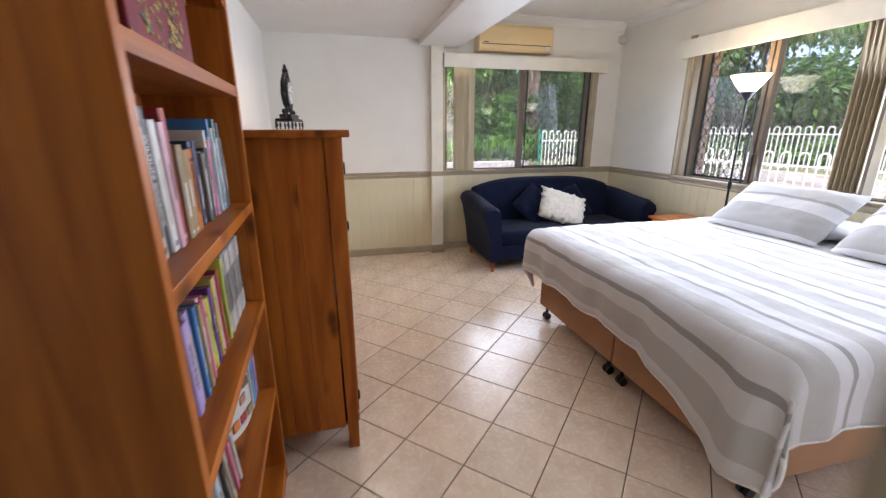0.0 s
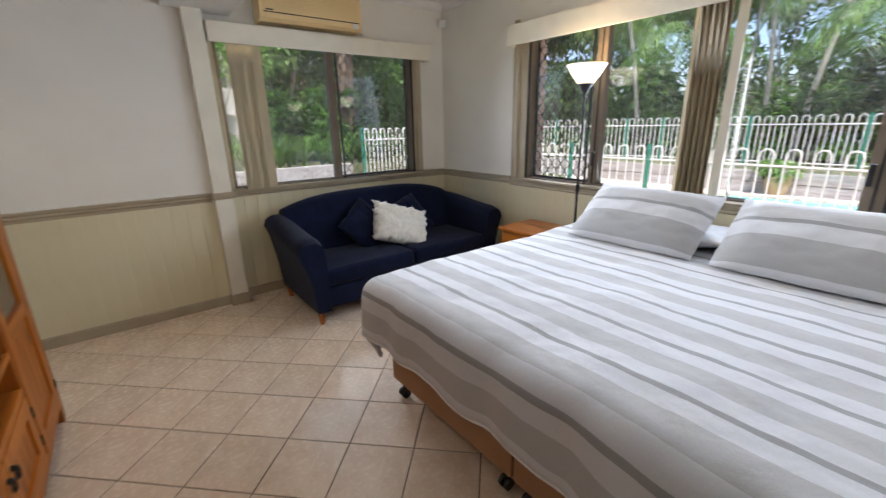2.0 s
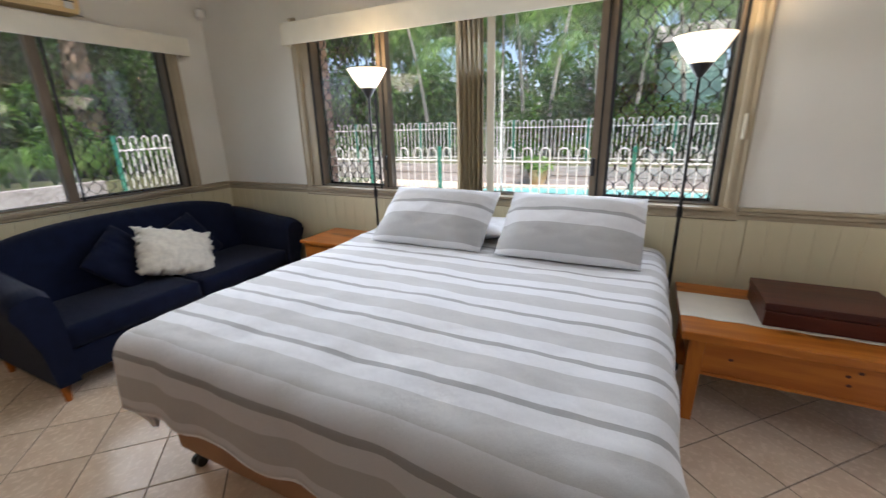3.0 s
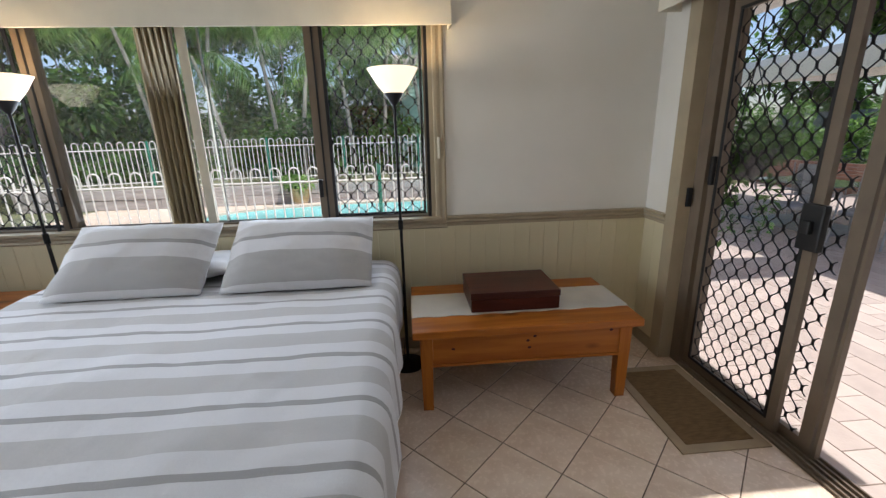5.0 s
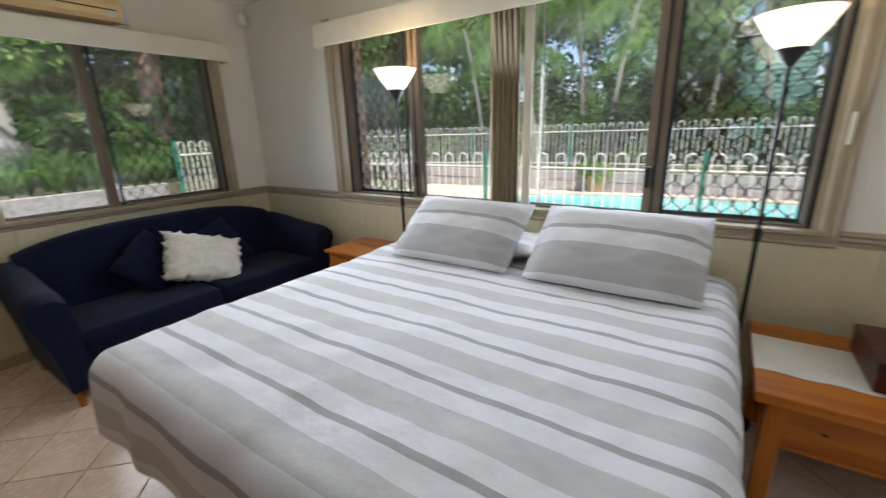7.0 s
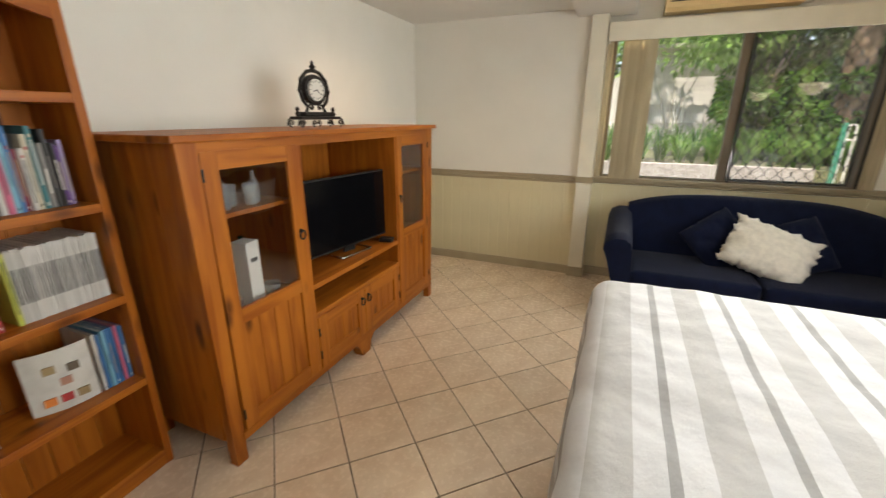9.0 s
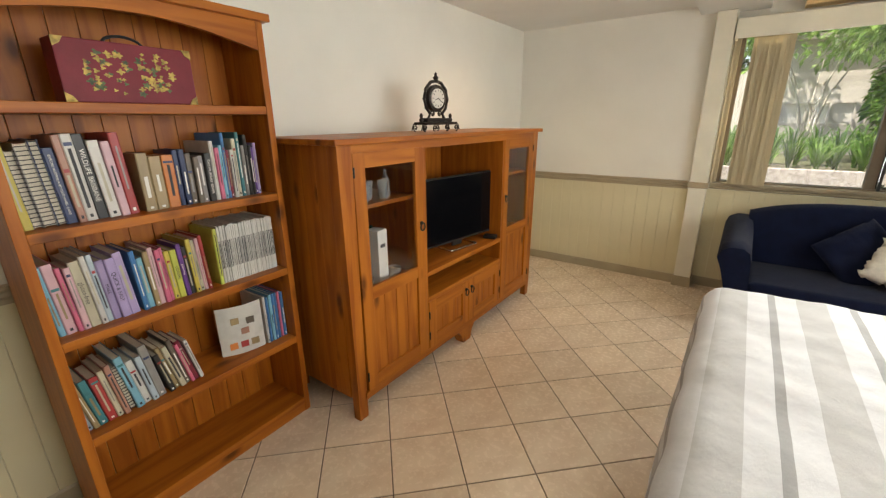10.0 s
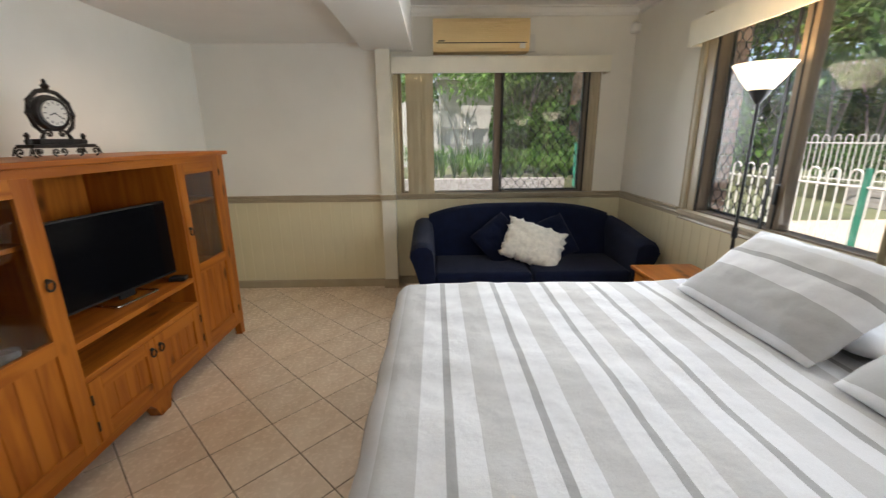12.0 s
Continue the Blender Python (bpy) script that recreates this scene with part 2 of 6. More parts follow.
def prism(bm, outline, axis, a, b):
    """An outline in two coordinates, drawn out along the third from a to b."""
    def put(p, q, h):
        return {"x": (h, p, q), "y": (p, h, q), "z": (p, q, h)}[axis]
    lo, hi = [bm.verts.new(put(p, q, a)) for p, q in outline], [bm.verts.new(put(p, q, b)) for p, q in outline]
    n = len(outline)
    for i in range(n):
        bm.faces.new((lo[i], lo[(i + 1) % n], hi[(i + 1) % n], hi[i]))
    bm.faces.new(lo[::-1]), bm.faces.new(hi)


def lathe(bm, rings, n=24, x=0.0, y=0.0, closed=True):
    """Rings of (radius, height) turned about the upright axis through x, y."""
    made = [[bm.verts.new((x + r * math.cos(2 * math.pi * i / n), y + r * math.sin(2 * math.pi * i / n), z)) for i in range(n)] for r, z in rings]
    for a, b in zip(made, made[1:]):
        for i in range(n):
            bm.faces.new((a[i], a[(i + 1) % n], b[(i + 1) % n], b[i]))
    if closed:
        bm.faces.new(made[0][::-1]), bm.faces.new(made[-1])


def tube(bm, points, r, n=8, taper=None):
    """A round bar along a line of points."""
    pts = [Vector(p) for p in points]
    rings = []
    for i, p in enumerate(pts):
        d = (pts[min(i + 1, len(pts) - 1)] - pts[max(i - 1, 0)]).normalized()
        side = d.cross(Vector((0, 0, 1)) if abs(d.z) < 0.9 else Vector((1, 0, 0))).normalized()
        up = side.cross(d)
        rr = r if taper is None else r + (taper - r) * i / (len(pts) - 1)
        rings.append([bm.verts.new(p + rr * (math.cos(2 * math.pi * k / n) * side + math.sin(2 * math.pi * k / n) * up)) for k in range(n)])
    for a, b in zip(rings, rings[1:]):
        for k in range(n):
            bm.faces.new((a[k], a[(k + 1) % n], b[(k + 1) % n], b[k]))
    bm.faces.new(rings[0][::-1]), bm.faces.new(rings[-1])


def finish(bm, name, mat, smooth=None):
    bmesh.ops.recalc_face_normals(bm, faces=bm.faces)
    me = bpy.data.meshes.new(name)
    bm.to_mesh(me)
    bm.free()
    me.materials.append(M[mat] if isinstance(mat, str) else mat)
    if smooth is not None:
        me.shade_smooth()
        if smooth < 180:
            me.set_sharp_from_angle(angle=radians(smooth))
    return me


def part(name, bm, mat, parent, label="", smooth=None):
    ob = new(name, finish(bm, name, mat, smooth))
    ob.parent = parent
    return tagged(ob, label)


def thing(name, at, label, category, group="", turn=0.0):
    ob = new(name)
    ob.empty_display_size = 0.1
    ob.matrix_basis = pose(*at, 0, 0, turn)
    return tagged(ob, label, category, group)


def setting(name, bm, mat, label, category, smooth=None):
    return tagged(new(name, finish(bm, name, mat, smooth)), label, category, kind="structure")


def boxes(*specs, bevel=0.0):
    bm = bmesh.new()
    for s in specs:
        box(bm, *s, bevel=bevel)
    return bm


# ---- the room ----
XW, XE, YN, YS = -0.53, 3.80, 5.19, -0.83
ZW, ZE = 2.48, 2.80
YF = 5.11
wall_north = setting("wall_north", boxes((XW - 0.15, 1.30, YF, YN + 0.12, 0, 2.95), (1.30, 1.425, YN, YN + 0.12, 0, 2.95), (3.385, XE + 0.12, YN, YN + 0.12, 0, 2.95), (1.425, 3.385, YN, YN + 0.12, 0, 0.995), (1.425, 3.385, YN, YN + 0.12, 2.34, 2.95)),
                     "wall", "white-painted plaster wall over a cream boarded dado", "wall")
wall_east = setting("wall_east", boxes((XE, XE + 0.12, YS - 0.22, 0.745, 0, 2.95), (XE, XE + 0.12, 3.905, YN, 0, 2.95), (XE, XE + 0.12, 0.745, 3.905, 0, 0.995), (XE, XE + 0.12, 0.745, 3.905, 2.36, 2.95)),
                    "wall", "white-painted plaster wall with a wide window", "wall")
wall_west = setting("wall_west", boxes((XW - 0.15, XW, -3.7, YN, 0, 2.95)), "wall", "white-painted plaster wall behind the bookcase", "wall")
DX0, DX1 = 1.42, 3.44
wall_south = setting("wall_south", boxes((DX1, XE, YS - 0.19, YS, 0, 2.95), (DX0, DX1, YS - 0.19, YS, 2.3, 2.95), (1.36, DX0, YS - 0.19, YS, 0, 2.95)), "wall", "white-painted plaster wall round a sliding door", "wall")
# hall walls south of the opening are unseen, added long to keep it dim
wall_entry = setting("wall_entry", boxes((0.47, 1.36, 0.1, 0.2, 0, 2.95), (1.26, 1.36, YS - 0.12, 0.1, 0, 2.95), (0.47, 0.57, -3.7, 0.1, 0, 2.95), (XW, 0.47, -3.7, -3.6, 0, 2.95), (0.57, 1.26, YS - 0.12, YS, 0, 2.95), (XW, 0.47, 0.1, 0.2, 2.12, 2.95)), "wall", "white-painted plaster wall beside the entry opening, with unseen hall walls behind", "wall")
setting("door_frame", boxes((0.315, 0.53, 0.085, 0.245, 0, 2.12), (XW, 0.315, 0.085, 0.245, 2.06, 2.12), bevel=0.004), "trim", "tan-painted timber lining of the entry opening", "door frame")
setting("ceiling_west", boxes((XW, 1.11, YS, YN, ZW, ZW + 0.1), (XW, 0.47, -3.6, YS, ZW, ZW + 0.1)), "ceiling", "low flat white ceiling", "ceiling")
setting("ceiling_east", boxes((1.59, XE, YS, YN, ZE, ZE + 0.1)), "ceiling", "high flat white ceiling", "ceiling")
setting("ceiling_beam", boxes((1.11, 1.59, YS, YN, 2.415, 2.95), bevel=0.006), "ceiling", "boxed white ceiling beam", "beam")
setting("roof_slab", boxes((XW - 0.2, XE + 0.15, YS - 0.13, YN + 0.15, 2.95, 3.1), (XW - 0.2, 0.6, -3.75, YS - 0.13, 2.95, 3.1)), "ceiling", "flat roof over the room", "roof")

# cornice round the high ceiling
bm = bmesh.new()
cove = [(0, 0), (0, -0.075), (0.012, -0.075), (0.018, -0.05), (0.05, -0.018), (0.075, -0.012), (0.075, 0)]
prism(bm, [(YN - p, ZE + q) for p, q in cove], "x", 1.59, XE)
prism(bm, [(XE - p, ZE + q) for p, q in cove], "y", YS, YN - 0.075)
setting("cornice", bm, "ceiling", "white plaster cove cornice under the ceiling", "cornice")

# pilaster, dado rail, skirting
pil = setting("pilaster", boxes((1.235, 1.375, 5.045, YN, 0, 2.415), bevel=0.004), "valance", "cream-painted boxed post on the wall", "pilaster")
part("plinth", boxes((1.225, 1.385, 5.035, YN, 0, 0.1), bevel=0.004), "trim", pil)
part("moulding", boxes((1.22, 1.39, 5.03, YN, 0.967, 1.022), bevel=0.008), "trim", pil)
RAIL = [(0, 0.947), (0.012, 0.947), (0.014, 0.967), (0.026, 0.980), (0.022, 0.994), (0.034, 1.006), (0.034, 1.021), (0, 1.022)]
SKIRT = [(0, 0.0), (0.014, 0.0), (0.014, 0.075), (0.006, 0.09), (0, 0.09)]


def mould(profile, runs, name, label, category):
    bm = bmesh.new()
    for wall, a, b in runs:
        if wall == "f":
            prism(bm, [(YF - p, q) for p, q in profile], "x", a, b)
        elif wall == "n":
            prism(bm, [(YN - p, q) for p, q in profile], "x", a, b)
        elif wall == "e":
            prism(bm, [(XE - p, q) for p, q in profile], "y", a, b)
        elif wall == "w":
            prism(bm, [(XW + p, q) for p, q in profile], "y", a, b)
        elif wall == "s":
            prism(bm, [(YS + p, q) for p, q in profile], "x", a, b)
        else:
            prism(bm, [(0.2 + p, q) for p, q in profile], "x", a, b)
    return setting(name, bm, "trim", label, category)


mould(RAIL, (("f", XW, 1.22), ("n", 3.48, XE), ("e", 4.07, YN), ("e", YS, 0.645), ("w", 0.22, YF), ("s", 3.53, XE), ("p", 0.53, 1.36)), "trim", "tan-painted moulded dado rail", "dado rail")
mould(SKIRT, (("f", XW, 1.225), ("n", 1.385, XE), ("e", YS, YN), ("w", 0.22, YF), ("s", 3.53, XE), ("p", 0.53, 1.36)), "baseboard", "tan-painted skirting board", "skirting")

# floor: grout bed, tiles on the diagonal
setting("floor", boxes((XW - 0.1, XE + 0.1, YS - 0.1, YN + 0.1, -0.12, -0.004), (XW - 0.1, 0.5, -3.65, YS - 0.1, -0.02, -0.004)), "grout", "cream ceramic tiles laid on the diagonal", "floor")


# ---- windows ----
def screen_mesh(bm, u0, u1, z0, z1, put, du=0.048, dz=0.125, w=0.004):
    """A diamond grille of wavy bars in a plane; put turns (along, height) into a place."""
    n = int((u1 - u0) / du)
    for i in range(n + 1):
        for sgn in ((-1) ** i,):
            pts = []
            for k in range(int((z1 - z0) / dz * 8) + 1):
                wave = max(-1.0, min(1.0, 1.25 * math.cos(math.pi * k / 4)))
                pts.append((u0 + du * (i + 0.25) + sgn * 0.46 * du * wave, z0 + dz / 8 * k))
            pts = [(u, z) for u, z in pts if z <= z1]
            for (ua, za), (ub, zb) in zip(pts, pts[1:]):
                if min(ua, ub) < u0 or max(ua, ub) > u1:
                    continue
                quad = []
                for du2, dep in ((-w, 0), (w, 0)):
                    quad.append(((ua + du2, za), (ub + du2, zb)))
                a, b = quad
                f = [bm.verts.new(put(*p, d)) for d in (0, 0.004) for p in (a[0], a[1], b[1], b[0])]
                bm.faces.new(f[:4]), bm.faces.new(f[4:][::-1])
                bm.faces.new((f[0], f[4], f[5], f[1])), bm.faces.new((f[3], f[2], f[6], f[7]))


def ring_frame(bm, u0, u1, z0, z1, w, d0, d1, axis):
    for a in ((u0, u0 + w, z0, z1), (u1 - w, u1, z0, z1), (u0 + w, u1 - w, z0, z0 + w), (u0 + w, u1 - w, z1 - w, z1)):
        if axis == "x":
            box(bm, d0, d1, a[0], a[1], a[2], a[3])
        else:
            box(bm, a[0], a[1], d0, d1, a[2], a[3])


def ring(u0, u1, z0, z1, w, d0, d1, axis):
    bm = bmesh.new()
    ring_frame(bm, u0, u1, z0, z1, w, d0, d1, axis)
    return bm


# wide window in the east wall: two fixed panes in the middle, sliding panes with grilles at both ends
win_e = tagged(new("window_1"), "wide bronze aluminium sliding window with diamond security grilles", "window", kind="structure")
bm = ring(0.745, 3.905, 0.995, 2.36, 0.035, XE + 0.01, XE + 0.115, "x")
part("window_frame", bm, "frame", win_e)
ARCH = [(0, 0), (0, 0.014), (0.012, 0.022), (0.03, 0.016), (0.052, 0.022), (0.07, 0.02), (0.078, 0.008), (0.078, 0)]
bm = bmesh.new()
prism(bm, [(XE - q, 4.07 - p) for p, q in ARCH], "z", 0.94, 2.44)
prism(bm, [(XE - q, 0.645 + p) for p, q in ARCH], "z", 0.96, 2.44)
prism(bm, [(XE - q, 0.935 + p * 0.75) for p, q in ARCH], "y", 0.645, 4.07)
part("architrave", bm, "trim", win_e, "tan-painted moulded timber architrave")
part("lining", boxes((XE - 0.004, XE + 0.05, 3.90, 4.0, 0.995, 2.38), (XE - 0.004, XE + 0.05, 0.72, 0.75, 0.995, 2.38)), "trim", win_e)
bm = bmesh.new()
prism(bm, [(XE - 0.05, 0.998), (XE - 0.05, 1.015), (XE + 0.03, 1.022), (XE + 0.03, 0.998)], "y", 0.69, 4.03)
part("window_sill", bm, "trim", win_e)
for y, half in ((1.47, 0.05), (3.175, 0.045)):
    part("mullion", boxes((XE + 0.03, XE + 0.10, y - half, y + half, 1.03, 2.325), bevel=0.004), "frame", win_e)
    part("seal", boxes((XE + 0.026, XE + 0.03, y - 0.008, y + 0.004, 1.03, 2.325)), "black", win_e)
part("mullion", boxes((XE + 0.03, XE + 0.10, 2.33, 2.39, 1.03, 2.325), bevel=0.004), "frame", win_e)
part("mullion", boxes((XE + 0.05, XE + 0.075, 2.155, 2.17, 1.03, 2.325), bevel=0.003), "chrome", win_e, "thin bright aluminium glazing bar")
for y0, y1 in ((0.78, 1.42), (1.52, 2.33), (2.39, 3.13), (3.22, 3.87)):
    p = part("pane", boxes((XE + 0.058, XE + 0.063, y0, y1, 1.03, 2.325)), "hazy_glass", win_e)
    p.visible_shadow = False
for y0, y1 in ((0.785, 1.43), (3.21, 3.865)):
    g = part("grille", ring(y0, y1, 1.03, 2.325, 0.018, XE + 0.085, XE + 0.10, "x"), "black_metal", win_e, "black diamond security grille")
    bm = bmesh.new()
    screen_mesh(bm, y0 + 0.015, y1 - 0.015, 1.045, 2.31, lambda u, z, d: (XE + 0.09 + d, u, z))
    part("mesh", bm, "black_metal", g)
for y0, y1 in ((0.75, 1.42), (3.22, 3.90)):
    part("gasket", ring(y0, y1, 1.0, 2.34, 0.02, XE + 0.002, XE + 0.0095, "x"), "black", win_e)
part("latch", boxes((XE + 0.012, XE + 0.03, 1.49, 1.515, 1.18, 1.30), bevel=0.004), "black", win_e)
part("latch", boxes((XE + 0.012, XE + 0.03, 3.165, 3.19, 1.18, 1.30), bevel=0.004), "black", win_e)

M["house_brick"] = material("salmon_brick", (0.50, 0.32, 0.24), 0.85, vary=0.15, scale=12, bump=0.4, fine=60, per_object=0.15)
bm = boxes((XE + 0.122, XE + 0.232, 3.885, 4.105, 0, 0.076), bevel=0.004)
veneer = finish(bm, "brick", "house_brick")
for k in range(18):
    ob = new("brick", veneer)
    ob.location = (0.0015 * math.sin(k * 2.7), 0.004 * math.sin(k * 1.9), 0.93 + 0.086 * k)
    ob.parent = wall_east
part("cord_cleat", boxes((XE - 0.045, XE - 0.02, 0.685, 0.70, 1.42, 1.56), bevel=0.004), "valance", win_e)

# window in the north wall
win_n = tagged(new("window_2"), "bronze aluminium sliding window with one diamond security grille", "window", kind="structure")
part("window_frame", ring(1.425, 3.385, 0.995, 2.34, 0.035, YN + 0.01, YN + 0.115, "y"), "frame", win_n)
bm = bmesh.new()
prism(bm, [(3.48 - p, YN - q) for p, q in ARCH], "z", 0.96, 2.30)
prism(bm, [(1.378 + p * 0.7, YN - q) for p, q in ARCH], "z", 0.96, 2.30)
prism(bm, [(YN - q, 0.955 + p * 0.55) for p, q in ARCH], "x", 1.378, 3.48)
part("architrave", bm, "trim", win_n, "tan-painted moulded timber architrave")
part("lining", boxes((3.38, 3.41, YN - 0.004, YN + 0.05, 0.995, 2.30), (1.415, 1.43, YN - 0.004, YN + 0.05, 0.995, 2.30)), "trim", win_n)
bm = bmesh.new()
prism(bm, [(YN - 0.05, 0.998), (YN - 0.05, 1.015), (YN + 0.03, 1.022), (YN + 0.03, 0.998)], "x", 1.40, 3.49)
part("window_sill", bm, "trim", win_n)
part("mullion", boxes((2.415, 2.48, YN + 0.03, YN + 0.10, 1.03, 2.305), bevel=0.004), "frame", win_n)
for x0, x1 in ((1.46, 2.415), (2.48, 3.35)):
    p = part("pane", boxes((x0, x1, YN + 0.058, YN + 0.063, 1.03, 2.305)), "hazy_glass", win_n)
    p.visible_shadow = False
part("gasket", ring(2.485, 3.38, 1.0, 2.32, 0.02, YN + 0.002, YN + 0.0095, "y"), "black", win_n)
g = part("grille", ring(2.48, 3.345, 1.03, 2.305, 0.018, YN + 0.085, YN + 0.10, "y"), "black_metal", win_n, "black diamond security grille")
bm = bmesh.new()
screen_mesh(bm, 2.495, 3.33, 1.045, 2.29, lambda u, z, d: (u, YN + 0.09 + d, z))
part("mesh", bm, "black_metal", g)


# valances over the windows
def valance(name, specs, label):
    v = tagged(new(name), label, "valance")
    for n, s in specs:
        part(n, boxes(s, bevel=0.004), "valance", v)
    return v


valance("window_valance", (("front_board", (3.68, 3.695, 0.60, 4.065, 2.215, 2.385)), ("top_board", (3.695, XE, 0.60, 4.065, 2.37, 2.385)), ("end_board", (3.695, XE, 0.60, 0.615, 2.215, 2.37)), ("end_board", (3.695, XE, 4.05, 4.065, 2.215, 2.37))), "long cream-painted timber valance over the wide window")
valance("window_valance", (("front_board", (1.385, 3.515, 5.03, 5.045, 2.193, 2.341)), ("top_board", (1.385, 3.515, 5.045, YN, 2.326, 2.341)), ("end_board", (1.385, 1.40, 5.045, YN, 2.193, 2.326)), ("end_board", (3.50, 3.515, 5.045, YN, 2.193, 2.326))), "cream-painted timber valance over the sofa window")
valance("door_valance", (("front_board", (1.31, 3.66, -0.70, -0.685, 2.27, 2.47)), ("top_board", (1.31, 3.66, YS, -0.70, 2.455, 2.47)), ("end_board", (3.645, 3.66, YS, -0.70, 2.27, 2.455))), "cream-painted timber valance over the sliding door")


def vertical_blind(at, turn, count, pitch, height, label, lean, swing):
    """A stack of cloth slats, weighted at the foot."""
    v = thing("vertical_blind", at, label, "blind", turn=turn)
    part("headrail", boxes((-0.02, count * pitch + 0.02, -0.02, 0.02, height, height + 0.03)), "valance", v)
    for i in range(count):
        bm = bmesh.new()
        a = radians(lean + swing * math.sin(i * 2.1 + 0.4 * math.sin(i * 5.3)))
        w = 0.09
        n = 5
        cols = []
        for k in range(n):
            s = (k / (n - 1) - 0.5) * w
            bow = 0.006 * math.cos(math.pi * (k / (n - 1) - 0.5))
            cols.append((i * pitch + s * math.cos(a) - bow * math.sin(a), s * math.sin(a) + bow * math.cos(a)))
        back = [(x + 0.0012 * math.sin(a), y - 0.0012 * math.cos(a)) for x, y in cols]
        prism(bm, cols + back[::-1], "z", 0.0, height)
        part("slat", bm, "blind", v, smooth=40)
    return v


vertical_blind((3.735, 2.27, 1.018), 90, 17, 0.0118, 1.22, "beige cloth vertical blind bunched at the wide window", 112, 20)
wand = thing("blind_edge", (3.74, 2.235, 1.018), "narrow white end slat of the vertical blind, turned to the light", "blind")
part("slat", boxes((-0.012, 0.0, -0.055, 0.0, 0, 1.22), bevel=0.002), "valance", wand)
vertical_blind((1.56, 5.105, 1.018), 0, 8, 0.026, 1.19, "beige cloth vertical blind bunched at the sofa window", 9, 7)

# ---- sliding door ----
door = tagged(new("door_1"), "bronze aluminium sliding door with a diamond security screen, pushed half open", "sliding door", kind="structure")
DY = YS - 0.07
part("door_frame", boxes((DX1 - 0.11, DX1, DY - 0.13, DY, 0, 2.3), (DX0, DX0 + 0.05, DY - 0.13, DY, 0, 2.3), (DX0 + 0.05, DX1 - 0.11, DY - 0.13, DY, 2.25, 2.3)), "frame", door)
part("jamb_lining", boxes((DX1 - 0.02, DX1 + 0.002, DY, YS, 0, 2.3), (DX0 - 0.002, DX0 + 0.02, DY, YS, 0, 2.3)), "trim", door, "tan-painted timber jamb lining")
part("architrave", boxes((DX1 - 0.02, DX1 + 0.09, YS, YS + 0.02, 0, 2.34), (DX0 - 0.07, DX0 + 0.02, YS, YS + 0.02, 0, 2.34), (DX0 + 0.02, DX1 - 0.02, YS, YS + 0.02, 2.28, 2.34)), "trim", door, "tan-painted timber architrave")
for k in range(4):
    y = DY - 0.02 - 0.032 * k
    part("track", boxes((DX0 + 0.05, DX1 - 0.11, y - 0.004, y + 0.004, 0.012, 0.03)), "frame", door)
part("threshold", boxes((DX0 + 0.05, DX1 - 0.11, DY - 0.13, DY, 0, 0.014)), "frame", door)
leaf = part("security_leaf", ring(2.60, 3.325, 0.03, 2.25, 0.055, DY - 0.06, DY - 0.03, "y"), "frame", door)
bm = bmesh.new()
screen_mesh(bm, 2.655, 3.27, 0.085, 2.19, lambda u, z, d: (u, DY - 0.047 + d, z), 0.047, 0.125, 0.0042)
part("mesh", bm, "black_metal", leaf, "black diamond security mesh")
part("bead", ring(2.65, 3.275, 0.08, 2.2, 0.016, DY - 0.035, DY - 0.027, "y"), "black", leaf, "black glazing bead")
part("lock", boxes((2.555, 2.665, DY - 0.03, DY + 0.005, 1.02, 1.235), bevel=0.008), "black", leaf, "black lock case")
part("lock_lever", boxes((2.59, 2.63, DY + 0.005, DY + 0.03, 1.10, 1.16), bevel=0.006), "black", leaf)
part("pull", boxes((3.28, 3.31, DY - 0.03, DY - 0.005, 1.24, 1.41), bevel=0.006), "black", leaf, "black pull handle")
leaf2 = part("glass_leaf", ring(2.455, 3.335, 0.03, 2.25, 0.05, DY - 0.105, DY - 0.075, "y"), "frame", door)
bm = bmesh.new()
screen_mesh(bm, 2.505, 2.64, 0.085, 2.19, lambda u, z, d: (u, DY - 0.072 + d, z), 0.047, 0.125, 0.0042)
part("mesh", bm, "black_metal", leaf2, "black diamond security mesh")
for k in range(2):
    part("weather_strip", boxes((2.44 - 0.03 * k, 2.455 - 0.03 * k, DY - 0.12 + 0.02 * k, DY - 0.07, 0.03, 2.25)), "frame", leaf2)
p = part("pane", boxes((2.505, 3.285, DY - 0.092, DY - 0.088, 0.08, 2.2)), "glass", leaf2)
p.visible_shadow = False
part("strike", boxes((DX1 - 0.042, DX1 - 0.02, DY + 0.01, DY + 0.04, 1.09, 1.21), bevel=0.004), "black", door)

# ---- bed ----
BX0, BX1, BY0, BY1, BTOP = 1.66, 3.68, 1.10, 3.05, 0.72
bed = thing("bed", (0, 0, 0), "king-size bed on a split tan fabric base with castors", "bed")
for y0, y1 in ((BY0 + 0.03, 2.07), (2.08, BY1 - 0.03)):
    b = part("base", boxes((BX0 + 0.03, BX1, y0, y1, 0.115, 0.40), bevel=0.012), "base_fabric", bed, "tan fabric-covered divan base")
    for cx in (BX0 + 0.07, BX1 - 0.08):
        for cy in (y0 + 0.06, y1 - 0.06):
            bm = bmesh.new()
            lathe(bm, [(0.012, 0.04), (0.012, 0.115)], 10, cx, cy)
            for s in (-0.016, 0.016):
                ringpts = [(cx + 0.027 * math.cos(a * math.pi / 8), 0.0275 + 0.027 * math.sin(a * math.pi / 8)) for a in range(16)]
                prism(bm, ringpts, "y", cy + s - 0.009, cy + s + 0.009)
            part("castor", bm, "black", b)
